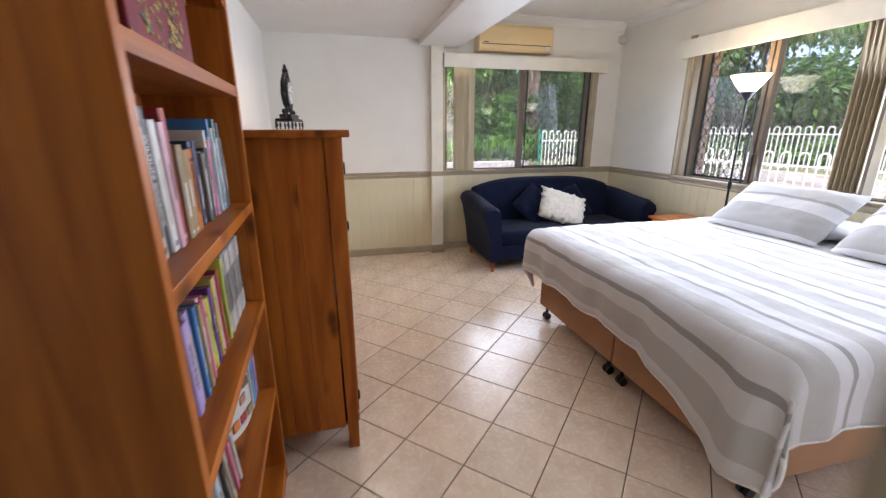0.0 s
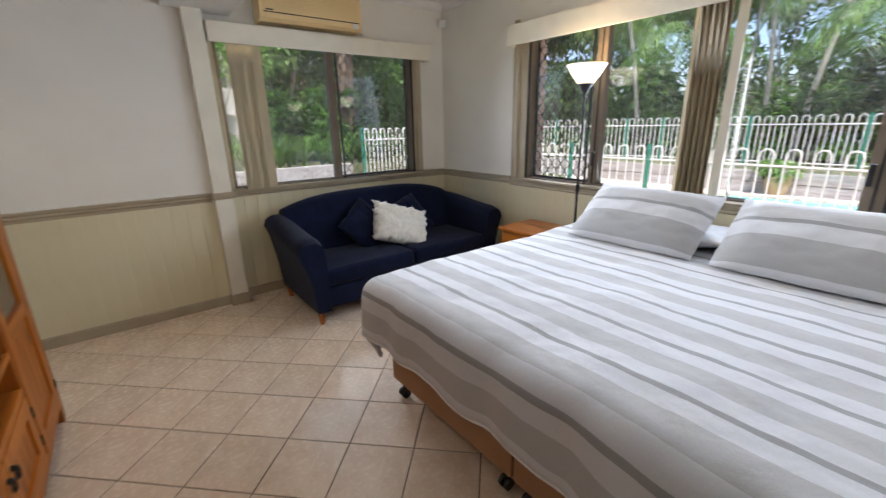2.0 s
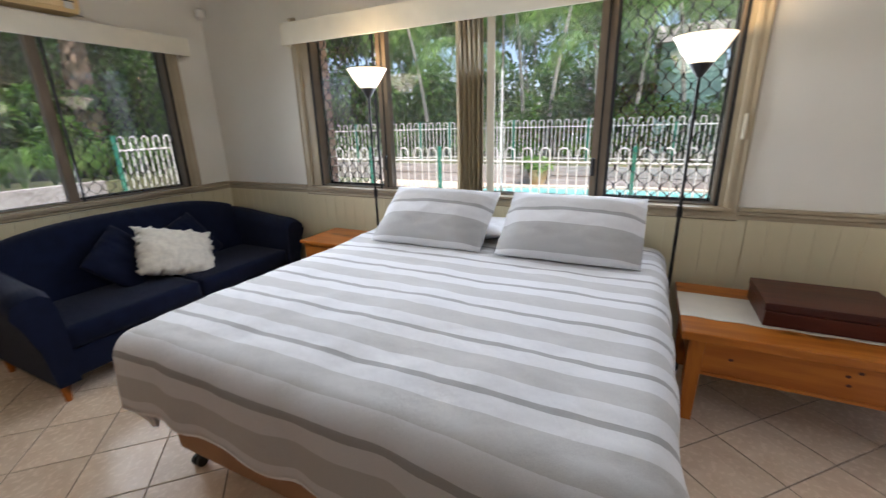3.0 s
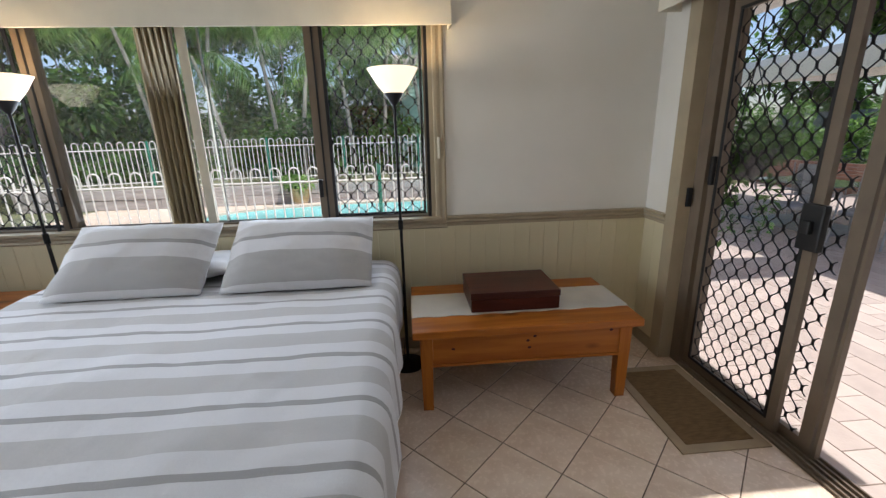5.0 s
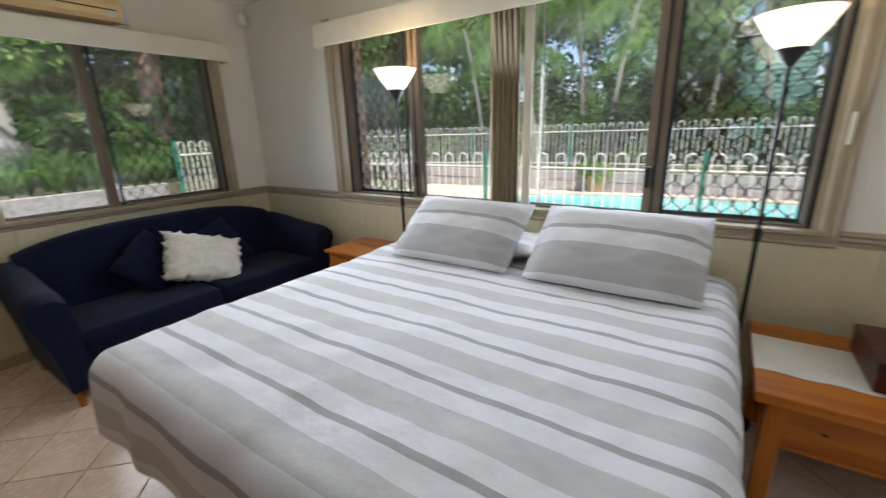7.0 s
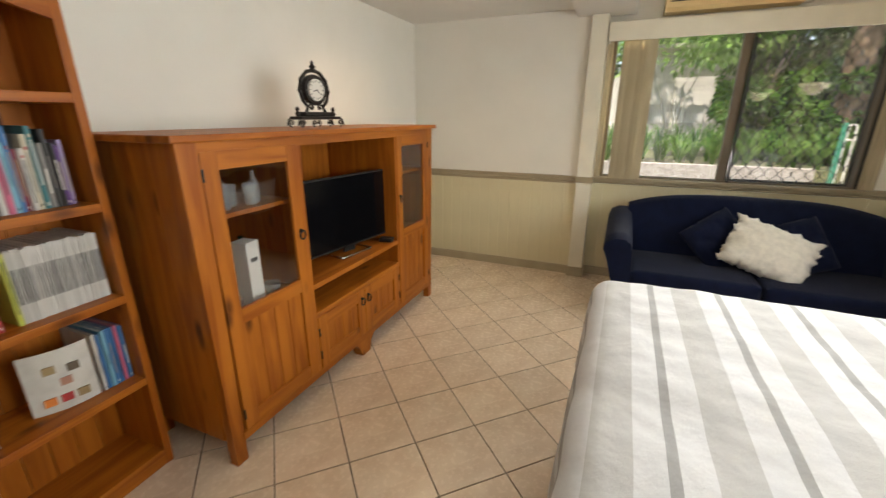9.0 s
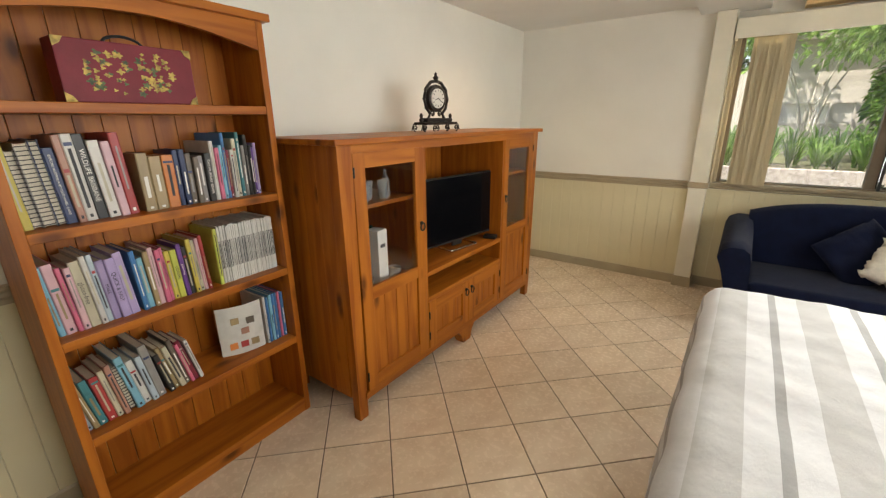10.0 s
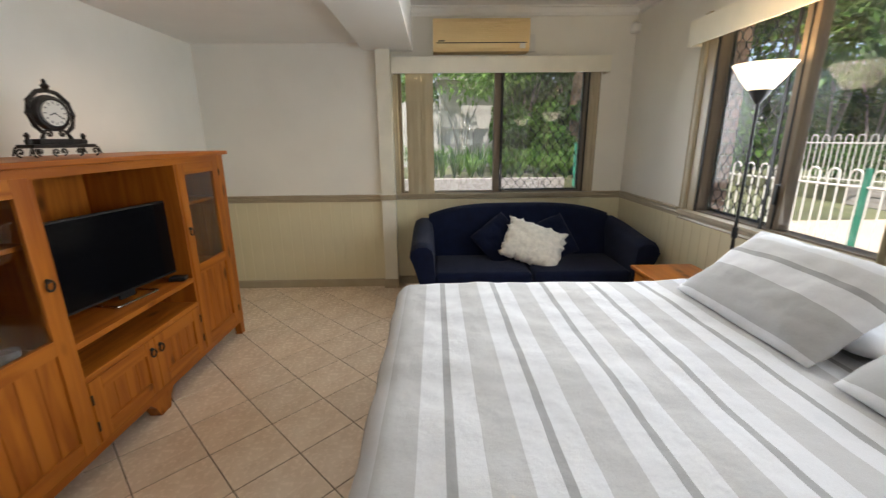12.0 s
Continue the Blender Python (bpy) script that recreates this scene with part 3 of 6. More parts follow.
part("mattress", boxes((BX0 + 0.01, BX1, BY0 + 0.01, BY1 - 0.01, 0.402, 0.67), bevel=0.04), "sheet", bed)

GREY, DARK, PALE = (0.455, 0.448, 0.44), (0.32, 0.315, 0.31), (0.61, 0.61, 0.62)


def quilt_bands(first, period, count):
    out = []
    for i in range(count):
        u = first + i * period
        out += [(u - 0.014, u + 0.014, DARK), (u + 0.092, u + 0.20, GREY)]
    return out


M["quilt"] = striped_cloth("striped_quilt", 0, quilt_bands(-0.412, 0.291, 9), PALE)
M["pillowcase"] = striped_cloth("striped_pillowcase", 1, [(0.03, 0.215, (0.40, 0.395, 0.39)), (0.315, 0.343, DARK), (0.343, 0.43, (0.53, 0.525, 0.52))], PALE)


def quilt():
    """The quilt: a puffed sheet over the mattress that hangs down at the foot and both sides."""
    nx, ny = 96, 110
    hang = 0.34
    u0, u1 = -0.37, BX1 - BX0 - 0.02
    v0, v1 = -hang, BY1 - BY0 + hang
    bm = bmesh.new()
    uv = bm.loops.layers.uv.new("UVMap")
    grid, coords = [], {}
    r = 0.09

    def fold(s, length):
        """Arc length from the top's edge to (how far out, how far down)."""
        if s <= 0:
            return s, 0.0
        arc = r * math.pi / 2
        if s < arc:
            a = s / r
            return r * math.sin(a), r * (1 - math.cos(a))
        return r + 0.06 * (s - arc), r + (s - arc)

    for i in range(nx + 1):
        row = []
        for j in range(ny + 1):
            u, v = u0 + (u1 - u0) * i / nx, v0 + (v1 - v0) * j / ny
            hem = 0.02 * noise.noise((u * 3, v * 3, 1.7)) + 0.012 * noise.noise((u * 9, v * 9, 4.0))
            wid = BY1 - BY0
            sag = math.exp(-((v - 0.08) / 0.30) ** 2)
            dx, downx = fold(-u * (1 + 0.66 * sag if u < 0 else 1), 0)
            if v < wid / 2:
                dy, downy = fold(-v, 0)
                y = BY0 - dy
            else:
                dy, downy = fold(v - wid + 0.01, 0)
                y = BY1 - 0.01 + dy
            x = BX0 - dx
            down = math.hypot(downx, downy) if downx > 0 and downy > 0 else downx + downy
            corner = min(downx, downy)
            if downx > 0.0 and downy > 0.0:
                down = max(downx, downy) + (0.85 if v < wid / 2 else 0.55) * corner
                x += (0.2 if v < wid / 2 else 0.3) * corner
                y += (0.12 if v < wid / 2 else -0.3) * corner
            ripple = min(1.0, down / 0.2)
            along = v if downx > downy else u
            wave = 0.011 * (1 + 1.2 * sag) * ripple * math.sin(along * 17 + 2 * noise.noise((along * 3, 0, 0)))
            if downx > downy:
                x -= wave
            elif downy > 0:
                y += -wave if v < wid / 2 else wave
            puff = 0.012 * noise.noise((u * 2.3, v * 2.3, 0)) + 0.006 * noise.noise((u * 6, v * 6, 3)) + 0.004 * noise.noise((u * 15, v * 11, 9))
            z = BTOP + 0.03 + puff - down - hem * min(1, down * 4)
            vert = bm.verts.new((x, y, max(z, 0.2)))
            row.append(vert)
            coords[vert] = (u, v)
        grid.append(row)
    for i in range(nx):
        for j in range(ny):
            f = bm.faces.new((grid[i][j], grid[i + 1][j], grid[i + 1][j + 1], grid[i][j + 1]))
            for lp in f.loops:
                lp[uv].uv = coords[lp.vert]
    rim_line = [r[0].co.copy() for r in grid[::-2]] + [v.co.copy() for v in grid[0][1::2]] + [r[-1].co.copy() for r in grid[1::2]]
    ob = new("quilt", finish(bm, "quilt", "quilt", 180))
    so = ob.modifiers.new("thickness", "SOLIDIFY")
    so.thickness, so.offset = 0.018, 0
    edge = [c for c in rim_line]
    bm = bmesh.new()
    tube(bm, edge, 0.011, 6)
    part("hem", bm, "sheet", ob, "stitched white hem", smooth=60)
    return tagged(ob, "white and grey striped cotton quilt spread over the bed", "quilt")


quilt()


def pillow(name, w, h, depth, mat, m, label, category, group="", flange=0.0, rag=0.0):
    """A stuffed cushion in its own plane: w across, h up, plump in the middle."""
    n = 28
    bm = bmesh.new()
    uv = bm.loops.layers.uv.new("UVMap")
    sheets, coords = [], {}
    for side in (1, -1):
        g = []
        for i in range(n + 1):
            row = []
            for j in range(n + 1):
                a, b = i / n * 2 - 1, j / n * 2 - 1
                fa, fb = max(0, 1 - abs(a / (1 - flange)) ** 2.6), max(0, 1 - abs(b / (1 - flange)) ** 2.6)
                t = (fa * fb) ** 0.45 * depth / 2
                pinch = 1 - 0.07 * (a * a) * (1 - b * b) - 0.0
                pinch2 = 1 - 0.07 * (b * b) * (1 - a * a)
                x, y = a * w / 2 * pinch2, b * h / 2 * pinch
                edge = max(abs(a), abs(b)) ** 6
                x += edge * rag * noise.noise((a * 7, b * 7, 2))
                y += edge * rag * noise.noise((a * 7, b * 7, 5))
                z = side * (t + 0.004) + 0.012 * noise.noise((a * 2.2, b * 2.2, side)) + 0.006 * noise.noise((a * 6, b * 5, side + 4))
                vert = bm.verts.new((x, y, z))
                coords[vert] = (x + w / 2, y + h / 2)
                row.append(vert)
            g.append(row)
        sheets.append(g)
        for i in range(n):
            for j in range(n):
                f = bm.faces.new((g[i][j], g[i + 1][j], g[i + 1][j + 1], g[i][j + 1]))
                for lp in f.loops:
                    lp[uv].uv = coords[lp.vert]
    a, b = sheets
    rim = [(i, 0) for i in range(n)] + [(n, j) for j in range(n)] + [(i, n) for i in range(n, 0, -1)] + [(0, j) for j in range(n, 0, -1)]
    for p, q in zip(rim, rim[1:] + rim[:1]):
        f = bm.faces.new((a[p[0]][p[1]], a[q[0]][q[1]], b[q[0]][q[1]], b[p[0]][p[1]]))
        for lp in f.loops:
            lp[uv].uv = coords[lp.vert]
    ob = new(name, finish(bm, name, mat, 180))
    ob.matrix_basis = m
    return tagged(ob, label, category, group)


def leaning(x, y, z, yaw, tilt, spin=0.0):
    """Stands a cushion on its lower edge, facing yaw, leaning back by tilt."""
    return pose(x, y, z, 0, 0, yaw) @ pose(0, 0, 0, 90 - tilt, 0, 0) @ pose(0, 0, 0, 0, 0, spin)


for yc in (2.47, 1.55):
    pillow("pillow", 0.82, 0.52, 0.17, "pillowcase", leaning(3.33, yc, 0.93, -90, 53), "striped grey and white pillow propped at the head of the bed", "pillow", "striped pillows", 0.06)
for yc in (2.33, 1.62):
    pillow("white_pillow", 0.74, 0.42, 0.12, "sheet", pose(3.53, yc, 0.815, 0, 4, 90), "plain white pillow lying flat on the bed", "pillow", "white pillows", 0.03)


# ---- floor lamps ----
M["shade"] = material("frosted_shade", (0.95, 0.80, 0.58), 0.4, vary=0.03, bump=0.0, emit=0.85)


def floor_lamp(x, y):
    lamp = thing("floor_lamp", (x, y, 0), "black metal uplighter floor lamp with a frosted white bowl, lit", "lamp", "floor lamps")
    bm = bmesh.new()
    lathe(bm, [(0.12, 0), (0.12, 0.012), (0.03, 0.028), (0.012, 0.05)], 28)
    part("base", bm, "black_metal", lamp, smooth=40)
    bm = bmesh.new()
    lathe(bm, [(0.010, 0.04), (0.010, 0.985), (0.016, 0.99), (0.016, 1.05), (0.009, 1.055), (0.009, 1.77)], 14)
    part("pole", bm, "black_metal", lamp, smooth=40)
    bm = bmesh.new()
    lathe(bm, [(0.012, 1.75), (0.03, 1.775), (0.055, 1.815), (0.058, 1.82)], 24)
    part("socket_cup", bm, "black", lamp, smooth=40)
    bm = bmesh.new()
    lathe(bm, [(0.056, 1.82), (0.10, 1.875), (0.148, 1.955), (0.144, 1.955), (0.096, 1.877), (0.052, 1.824)], 36, closed=False)
    part("shade", bm, "shade", lamp, "frosted white glass bowl", smooth=60)
    bm = bmesh.new()
    tube(bm, [(0.012, 0, 0.95), (0.02, 0.004, 0.8), (0.018, 0.01, 0.5), (0.03, 0.012, 0.2), (0.08, 0.03, 0.012)], 0.003, 6)
    part("cord", bm, "black", lamp)
    bulb = new("bulb_light", bpy.data.lights.new("bulb_light", "POINT"))
    bulb.data.energy, bulb.data.color, bulb.data.shadow_soft_size = 4.5, (1.0, 0.74, 0.42), 0.04
    bulb.location = (x, y, 1.915)
    return lamp


floor_lamp(3.56, 0.968)
floor_lamp(3.59, 3.145)


# ---- bedside table, low table, box ----
def bedside():
    t = thing("bedside_table", (3.275, 3.285, 0), "honey-coloured pine bedside table beside the bed", "table")
    part("top", boxes((0, 0.47, 0, 0.45, 0.614, 0.64), bevel=0.008), "honey_y", t)
    part("body", boxes((0.03, 0.45, 0.025, 0.425, 0.06, 0.614), bevel=0.003), "honey_z", t)
    for z0, z1 in ((0.375, 0.595), (0.11, 0.355)):
        d = part("drawer", boxes((0.016, 0.03, 0.05, 0.40, z0, z1), bevel=0.004), "honey_y", t)
        bm = bmesh.new()
        lathe(bm, [(0.008, 0), (0.008, 0.012), (0.016, 0.018), (0.014, 0.028), (0.005, 0.03)], 14)
        bmesh.ops.transform(bm, matrix=pose(0.016, 0.225, (z0 + z1) / 2, 0, -90, 0), verts=bm.verts)
        part("knob", bm, "honey_z", d, smooth=50)
    for lx in (0.03, 0.40):
        for ly in (0.025, 0.375):
            part("leg", boxes((lx, lx + 0.05, ly, ly + 0.05, 0, 0.06)), "honey_z", t)
    return t


def low_table():
    t = thing("low_table", (2.98, -0.405, 0), "honey-stained knotty pine low table with a drawer", "table")
    part("tabletop", boxes((0.0, 0.72, 0.0, 1.33, 0.487, 0.535), bevel=0.008), "honey_y", t)
    for x0, x1, n in ((0.05, 0.07, "front_rail"), (0.64, 0.66, "back_rail")):
        part(n, boxes((x0, x1, 0.11, 1.22, 0.29, 0.49), bevel=0.002), "honey_y", t)
    for y0, y1 in ((0.06, 0.08), (1.25, 1.27)):
        part("end_rail", boxes((0.11, 0.61, y0, y1, 0.29, 0.49), bevel=0.002), "honey_x", t)
    part("bead", boxes((0.042, 0.062, 0.11, 1.22, 0.288, 0.305), bevel=0.003), "honey_y", t)
    for x0 in (0.04, 0.61):
        for y0 in (0.045, 1.215):
            bm = bmesh.new()
            box(bm, x0, x0 + 0.075, y0, y0 + 0.075, 0, 0.49, bevel=0.004)
            for v in bm.verts:
                if v.co.z < 0.25:
                    k = (0.25 - v.co.z) / 0.25 * 0.2
                    v.co.x += (x0 + 0.0375 - v.co.x) * k
                    v.co.y += (y0 + 0.0375 - v.co.y) * k
            part("leg", bm, "honey_z", t)
    for y, z in ((0.665, 0.42), (0.655, 0.375), (1.10, 0.395), (0.17, 0.455), (0.625, 0.445)):
        bm = bmesh.new()
        prism(bm, [(y + 0.011 * math.cos(k * math.pi / 5), z + 0.008 * math.sin(k * math.pi / 5)) for k in range(10)], "x", 0.0485, 0.052)
        part("knot", bm, "box_wood", t, "dark knot in the pine")
    return t


M["box_wood"] = wood("mahogany", (0.085, 0.020, 0.012), (0.05, 0.011, 0.008), "y", 0.3, knots=False)
M["runner"] = material("cream_runner_cloth", (0.72, 0.68, 0.60), 0.95, vary=0.05, bump=0.4, fine=350, spec=0.1)
bedside()
low_table()
bm = bmesh.new()
for i in range(40):
    y0, y1 = -0.405 + 1.33 * i / 40, -0.405 + 1.33 * (i + 1) / 40
    e0, e1 = 0.006 * math.sin(y0 * 31), 0.006 * math.sin(y1 * 31)
    vs = [bm.verts.new(p) for p in ((3.17 + e0, y0, 0.538), (3.52, y0, 0.538), (3.52, y1, 0.538), (3.17 + e1, y1, 0.538))]
    bm.faces.new(vs)
bmesh.ops.remove_doubles(bm, verts=bm.verts, dist=0.0001)
ob = new("table_runner", finish(bm, "table_runner", "runner"))
ob.modifiers.new("thickness", "SOLIDIFY").thickness = 0.004
tagged(ob, "cream woven cloth runner along the low table", "table runner")
b = thing("wooden_box", (3.185, 0.025, 0.540), "dark red mahogany cutlery box on the cloth runner", "box")
part("body", boxes((0, 0.38, 0, 0.54, 0, 0.078), bevel=0.004), "box_wood", b)
part("lid", boxes((-0.004, 0.384, -0.004, 0.544, 0.081, 0.122), bevel=0.006), "box_wood", b)

# door mat
M["mat_brown"] = material("woven_brown_mat", (0.24, 0.155, 0.075), 0.95, vary=0.12, scale=20, bump=0.6, fine=300, stretch=(4, 1, 1), spec=0.1)
M["mat_edge"] = material("mat_binding", (0.42, 0.33, 0.21), 0.9, vary=0.08, bump=0.3, fine=250, spec=0.1)
mt = thing("door_mat", (2.535, -0.88, 0), "brown woven doormat with a tan cloth border", "mat")
part("border", boxes((0, 0.77, 0, 0.48, 0, 0.008), bevel=0.002), "mat_edge", mt)
part("weave", boxes((0.055, 0.715, 0.055, 0.425, 0.008, 0.011), bevel=0.001), "mat_brown", mt)


# ---- sofa ----
def sofa():
    s = thing("sofa", (1.585, 4.11, 0), "navy blue fabric two-seat sofa with flared arms on tapered wooden legs", "sofa")
    w = 2.11
    part("base", boxes((0.16, w - 0.16, 0.05, 0.85, 0.12, 0.30), bevel=0.02), "navy", s)
    for x0, x1 in ((0.19, w / 2 - 0.004), (w / 2 + 0.004, w - 0.19)):
        bm = bmesh.new()
        box(bm, x0, x1, 0.03, 0.66, 0.30, 0.45, bevel=0.045)
        part("seat_cushion", bm, "navy", s, smooth=60)
    # backrest with an arched top
    bm = bmesh.new()
    n = 24
    rows = []
    prof = [(0.62, 0.40), (0.66, 0.60), (0.72, 0.80), (0.76, 0.90), (0.80, 0.94), (0.86, 0.94), (0.90, 0.90), (0.90, 0.12)]
    for i in range(n + 1):
        x = 0.14 + (w - 0.28) * i / n
        a = (i / n) * 2 - 1
        arch = -0.11 * abs(a) ** 3.2
        rows.append([bm.verts.new((x, p, q + (arch if q > 0.5 else 0) * (q - 0.4) / 0.54 if q > 0.4 else q)) for p, q in prof])
    for a, b in zip(rows, rows[1:]):
        for k in range(len(prof)):
            bm.faces.new((a[k], a[(k + 1) % len(prof)], b[(k + 1) % len(prof)], b[k]))
    bm.faces.new(rows[0]), bm.faces.new(rows[-1][::-1])
    part("backrest", bm, "navy", s, smooth=50)
    for side in (0, 1):
        bm = bmesh.new()
        rings = []
        m = 14
        for j in range(m + 1):
            t = j / m
            y = 0.0 + 0.86 * t
            top = 0.725 + 0.065 * min(1.0, (1 - math.cos(math.pi * min(1, t * 1.0))) / 2)
            if t < 0.08:
                top -= 0.03 * (1 - t / 0.08) ** 2
            prof = [(0.20, 0.12), (0.20, 0.45), (0.19, top - 0.10), (0.175, top - 0.03), (0.13, top), (0.06, top), (0.005, top - 0.03), (-0.015, top - 0.085), (0.02, top - 0.17), (0.065, 0.36), (0.09, 0.12)]
            ring_v = []
            for x, z in prof:
                xx = x if side == 0 else w - x
                ring_v.append(bm.verts.new((xx, y, z)))
            rings.append(ring_v)
        k = len(rings[0])
        for a, b in zip(rings, rings[1:]):
            for i in range(k):
                bm.faces.new((a[i], a[(i + 1) % k], b[(i + 1) % k], b[i]))
        bm.faces.new(rings[0]), bm.faces.new(rings[-1][::-1])
        part("armrest", bm, "navy", s, smooth=55)
    for x in (0.13, w - 0.13):
        for y in (0.06, 0.82):
            bm = bmesh.new()
            lathe(bm, [(0.017, 0), (0.03, 0.12)], 14, x, y)
            part("leg", bm, "pine_z", s, smooth=40)
    return s


sofa()
pillow("scatter_cushion", 0.42, 0.42, 0.13, "navy", leaning(2.42, 4.66, 0.62, 8, 30, 36), "navy blue square scatter cushion on the sofa", "cushion")
pillow("scatter_cushion", 0.42, 0.42, 0.13, "navy", leaning(2.92, 4.68, 0.61, -6, 28, 25), "navy blue square scatter cushion on the sofa", "cushion")
pillow("fringed_cushion", 0.54, 0.40, 0.18, "cream_fur", leaning(2.71, 4.50, 0.615, 0, 36, -22), "cream textured cushion with a fringed edge on the sofa", "cushion", rag=0.05)


# ---- television cabinet ----
TVX, TVY = -0.45, 1.866
tv_cab = thing("tv_cabinet", (TVX, TVY, 0), "stained pine television cabinet with glazed doors against the wall", "cabinet")
W, D, HT = 2.19, 0.60, 1.51
part("top", boxes((-0.02, D + 0.03, -0.03, W + 0.03, HT - 0.028, HT), bevel=0.006), "pine_y", tv_cab)
for y0 in (0.0, W - 0.088):
    for x0 in (D - 0.07, 0.0):
        bm = bmesh.new()
        box(bm, x0, x0 + 0.07, y0, y0 + 0.088, 0, HT - 0.028, bevel=0.003)
        for v in bm.verts:
            if v.co.z < 0.1:
                v.co.x += (x0 + 0.035 - v.co.x) * 0.3
                v.co.y += ((y0 + 0.06 if y0 == 0 else y0 + 0.028) - v.co.y) * 0.3
        part("post", bm, "pine_z", tv_cab)
for y0 in (0.015, W - 0.035):
    for k in range(4):
        part("side_board", boxes((0.07 + k * 0.115, 0.07 + k * 0.115 + 0.1142, y0, y0 + 0.02, 0.13, HT - 0.028), bevel=0.002), "pine_z", tv_cab)
for y0 in (0.625, 1.585):
    part("divider", boxes((0.02, D - 0.005, y0 - 0.012, y0 + 0.012, 0.13, HT - 0.06)), "pine_z", tv_cab)
part("back_panel", boxes((0.005, 0.017, 0.07, W - 0.07, 0.1, HT - 0.03)), "pine_z", tv_cab)
part("top_rail", boxes((D - 0.03, D - 0.002, 0.07, W - 0.07, HT - 0.072, HT - 0.028)), "pine_y", tv_cab)
part("bottom_rail", boxes((D - 0.03, D - 0.002, 0.07, W - 0.07, 0.115, 0.155)), "pine_y", tv_cab)
part("bottom_board", boxes((0.017, D - 0.03, 0.035, W - 0.035, 0.13, 0.15)), "pine_y", tv_cab)
for z in (0.688, 0.515):
    part("shelf", boxes((0.017, D - 0.004, 0.637, 1.573, z - 0.03, z), bevel=0.003), "pine_y", tv_cab)
for y0, y1 in ((0.035, 0.613), (1.597, W - 0.035)):
    part("shelf", boxes((0.017, D - 0.06, y0, y1, 1.155, 1.175)), "pine_y", tv_cab)
    part("shelf", boxes((0.017, D - 0.06, y0, y1, 0.66, 0.68)), "pine_y", tv_cab)
for x0 in (D - 0.075,):
    bm = bmesh.new()
    prism(bm, [(0.98, 0.115), (1.20, 0.115), (1.16, 0.07), (1.14, 0), (1.05, 0), (1.02, 0.07)], "x", x0, x0 + 0.07)
    part("middle_foot", bm, "pine_z", tv_cab)


def ring_pull(parent, x, y, z):
    bm = bmesh.new()
    lathe(bm, [(0.012, 0), (0.010, 0.01), (0.004, 0.014)], 12)
    bmesh.ops.transform(bm, matrix=pose(x, y, z + 0.015, 0, 90, 0), verts=bm.verts)
    tube(bm, [(x + 0.012, y + 0.019 * math.cos(a * math.pi / 8), z - 0.006 + 0.023 * math.sin(a * math.pi / 8)) for a in range(17)], 0.0045, 6)
    part("ring_pull", bm, "black_metal", parent, "dark iron ring pull", smooth=50)


def cabinet_door(y0, y1, z0, z1, glazed, pull):
    f = 0.075
    x0, x1 = D - 0.022, D + 0.0
    d = part("door", boxes((x0, x1, y0, y0 + f, z0, z1), bevel=0.003), "pine_z", tv_cab)
    part("stile", boxes((x0, x1, y1 - f, y1, z0, z1), bevel=0.003), "pine_z", d)
    rails = [(z0, z0 + f), (z1 - f, z1)]
    if glazed:
        mid = 0.72
        rails.append((mid - 0.035, mid + 0.035))
        p = part("pane", boxes((x0 + 0.008, x0 + 0.011, y0 + f, y1 - f, mid + 0.035, z1 - f)), "glass", d)
    for a, b in rails:
        part("rail", boxes((x0, x1 - 0.0005, y0 + f, y1 - f, a, b), bevel=0.002), "pine_y", d)
    top = (0.685 if glazed else z1 - f)
    n = 4
    wd = (y1 - y0 - 2 * f) / n
    for k in range(n):
        part("panel_board", boxes((x0 + 0.002, x0 + 0.010, y0 + f + k * wd + 0.001, y0 + f + (k + 1) * wd - 0.001, z0 + f, top), bevel=0.002), "pine_z", d)
    hinge = y0 if pull > (y0 + y1) / 2 else y1
    for z in (z0 + 0.09, z1 - 0.09):
        bm = bmesh.new()
        lathe(bm, [(0.005, z - 0.025), (0.005, z + 0.025)], 8, x1 + 0.002, hinge)
        part("hinge", bm, "black_metal", d)
    ring_pull(d, x1, pull, 1.0 if glazed else 0.41)


cabinet_door(0.09, 0.615, 0.158, 1.445, True, 0.58)
cabinet_door(1.595, W - 0.09, 0.158, 1.445, True, 1.63)
cabinet_door(0.64, 1.103, 0.158, 0.483, False, 1.07)
cabinet_door(1.107, 1.57, 0.158, 0.483, False, 1.14)

tv = thing("television", (-0.02, 3.07, 0.688), "black flat-screen television on the cabinet shelf", "television", turn=-8)
part("casing", boxes((-0.02, 0.012, -0.41, 0.41, 0.045, 0.525), bevel=0.006), "black", tv)
part("screen", boxes((0.012, 0.0135, -0.40, 0.40, 0.06, 0.515)), "screen_black", tv)
bm = bmesh.new()
tube(bm, [(-0.07, -0.14, 0.007), (0.07, -0.14, 0.007), (0.075, -0.13, 0.007), (0.075, 0.13, 0.007), (0.07, 0.14, 0.007), (-0.07, 0.14, 0.007)], 0.006, 8)
part("stand", bm, "chrome", tv)
part("neck", boxes((-0.012, 0.004, -0.05, 0.05, 0.012, 0.05)), "black", tv)
part("backing", boxes((-0.05, -0.02, -0.22, 0.22, 0.08, 0.34), bevel=0.01), "black", tv)
bm = bmesh.new()
box(bm, 0, 0.10, 0, 0.07, 0, 0.028, bevel=0.008)
ob = tagged(new("set_top_box", finish(bm, "set_top_box", "black")), "small black set-top box beside the television", "media player")
ob.matrix_basis = pose(0.04, 3.345, 0.69, 0, 0, 10)


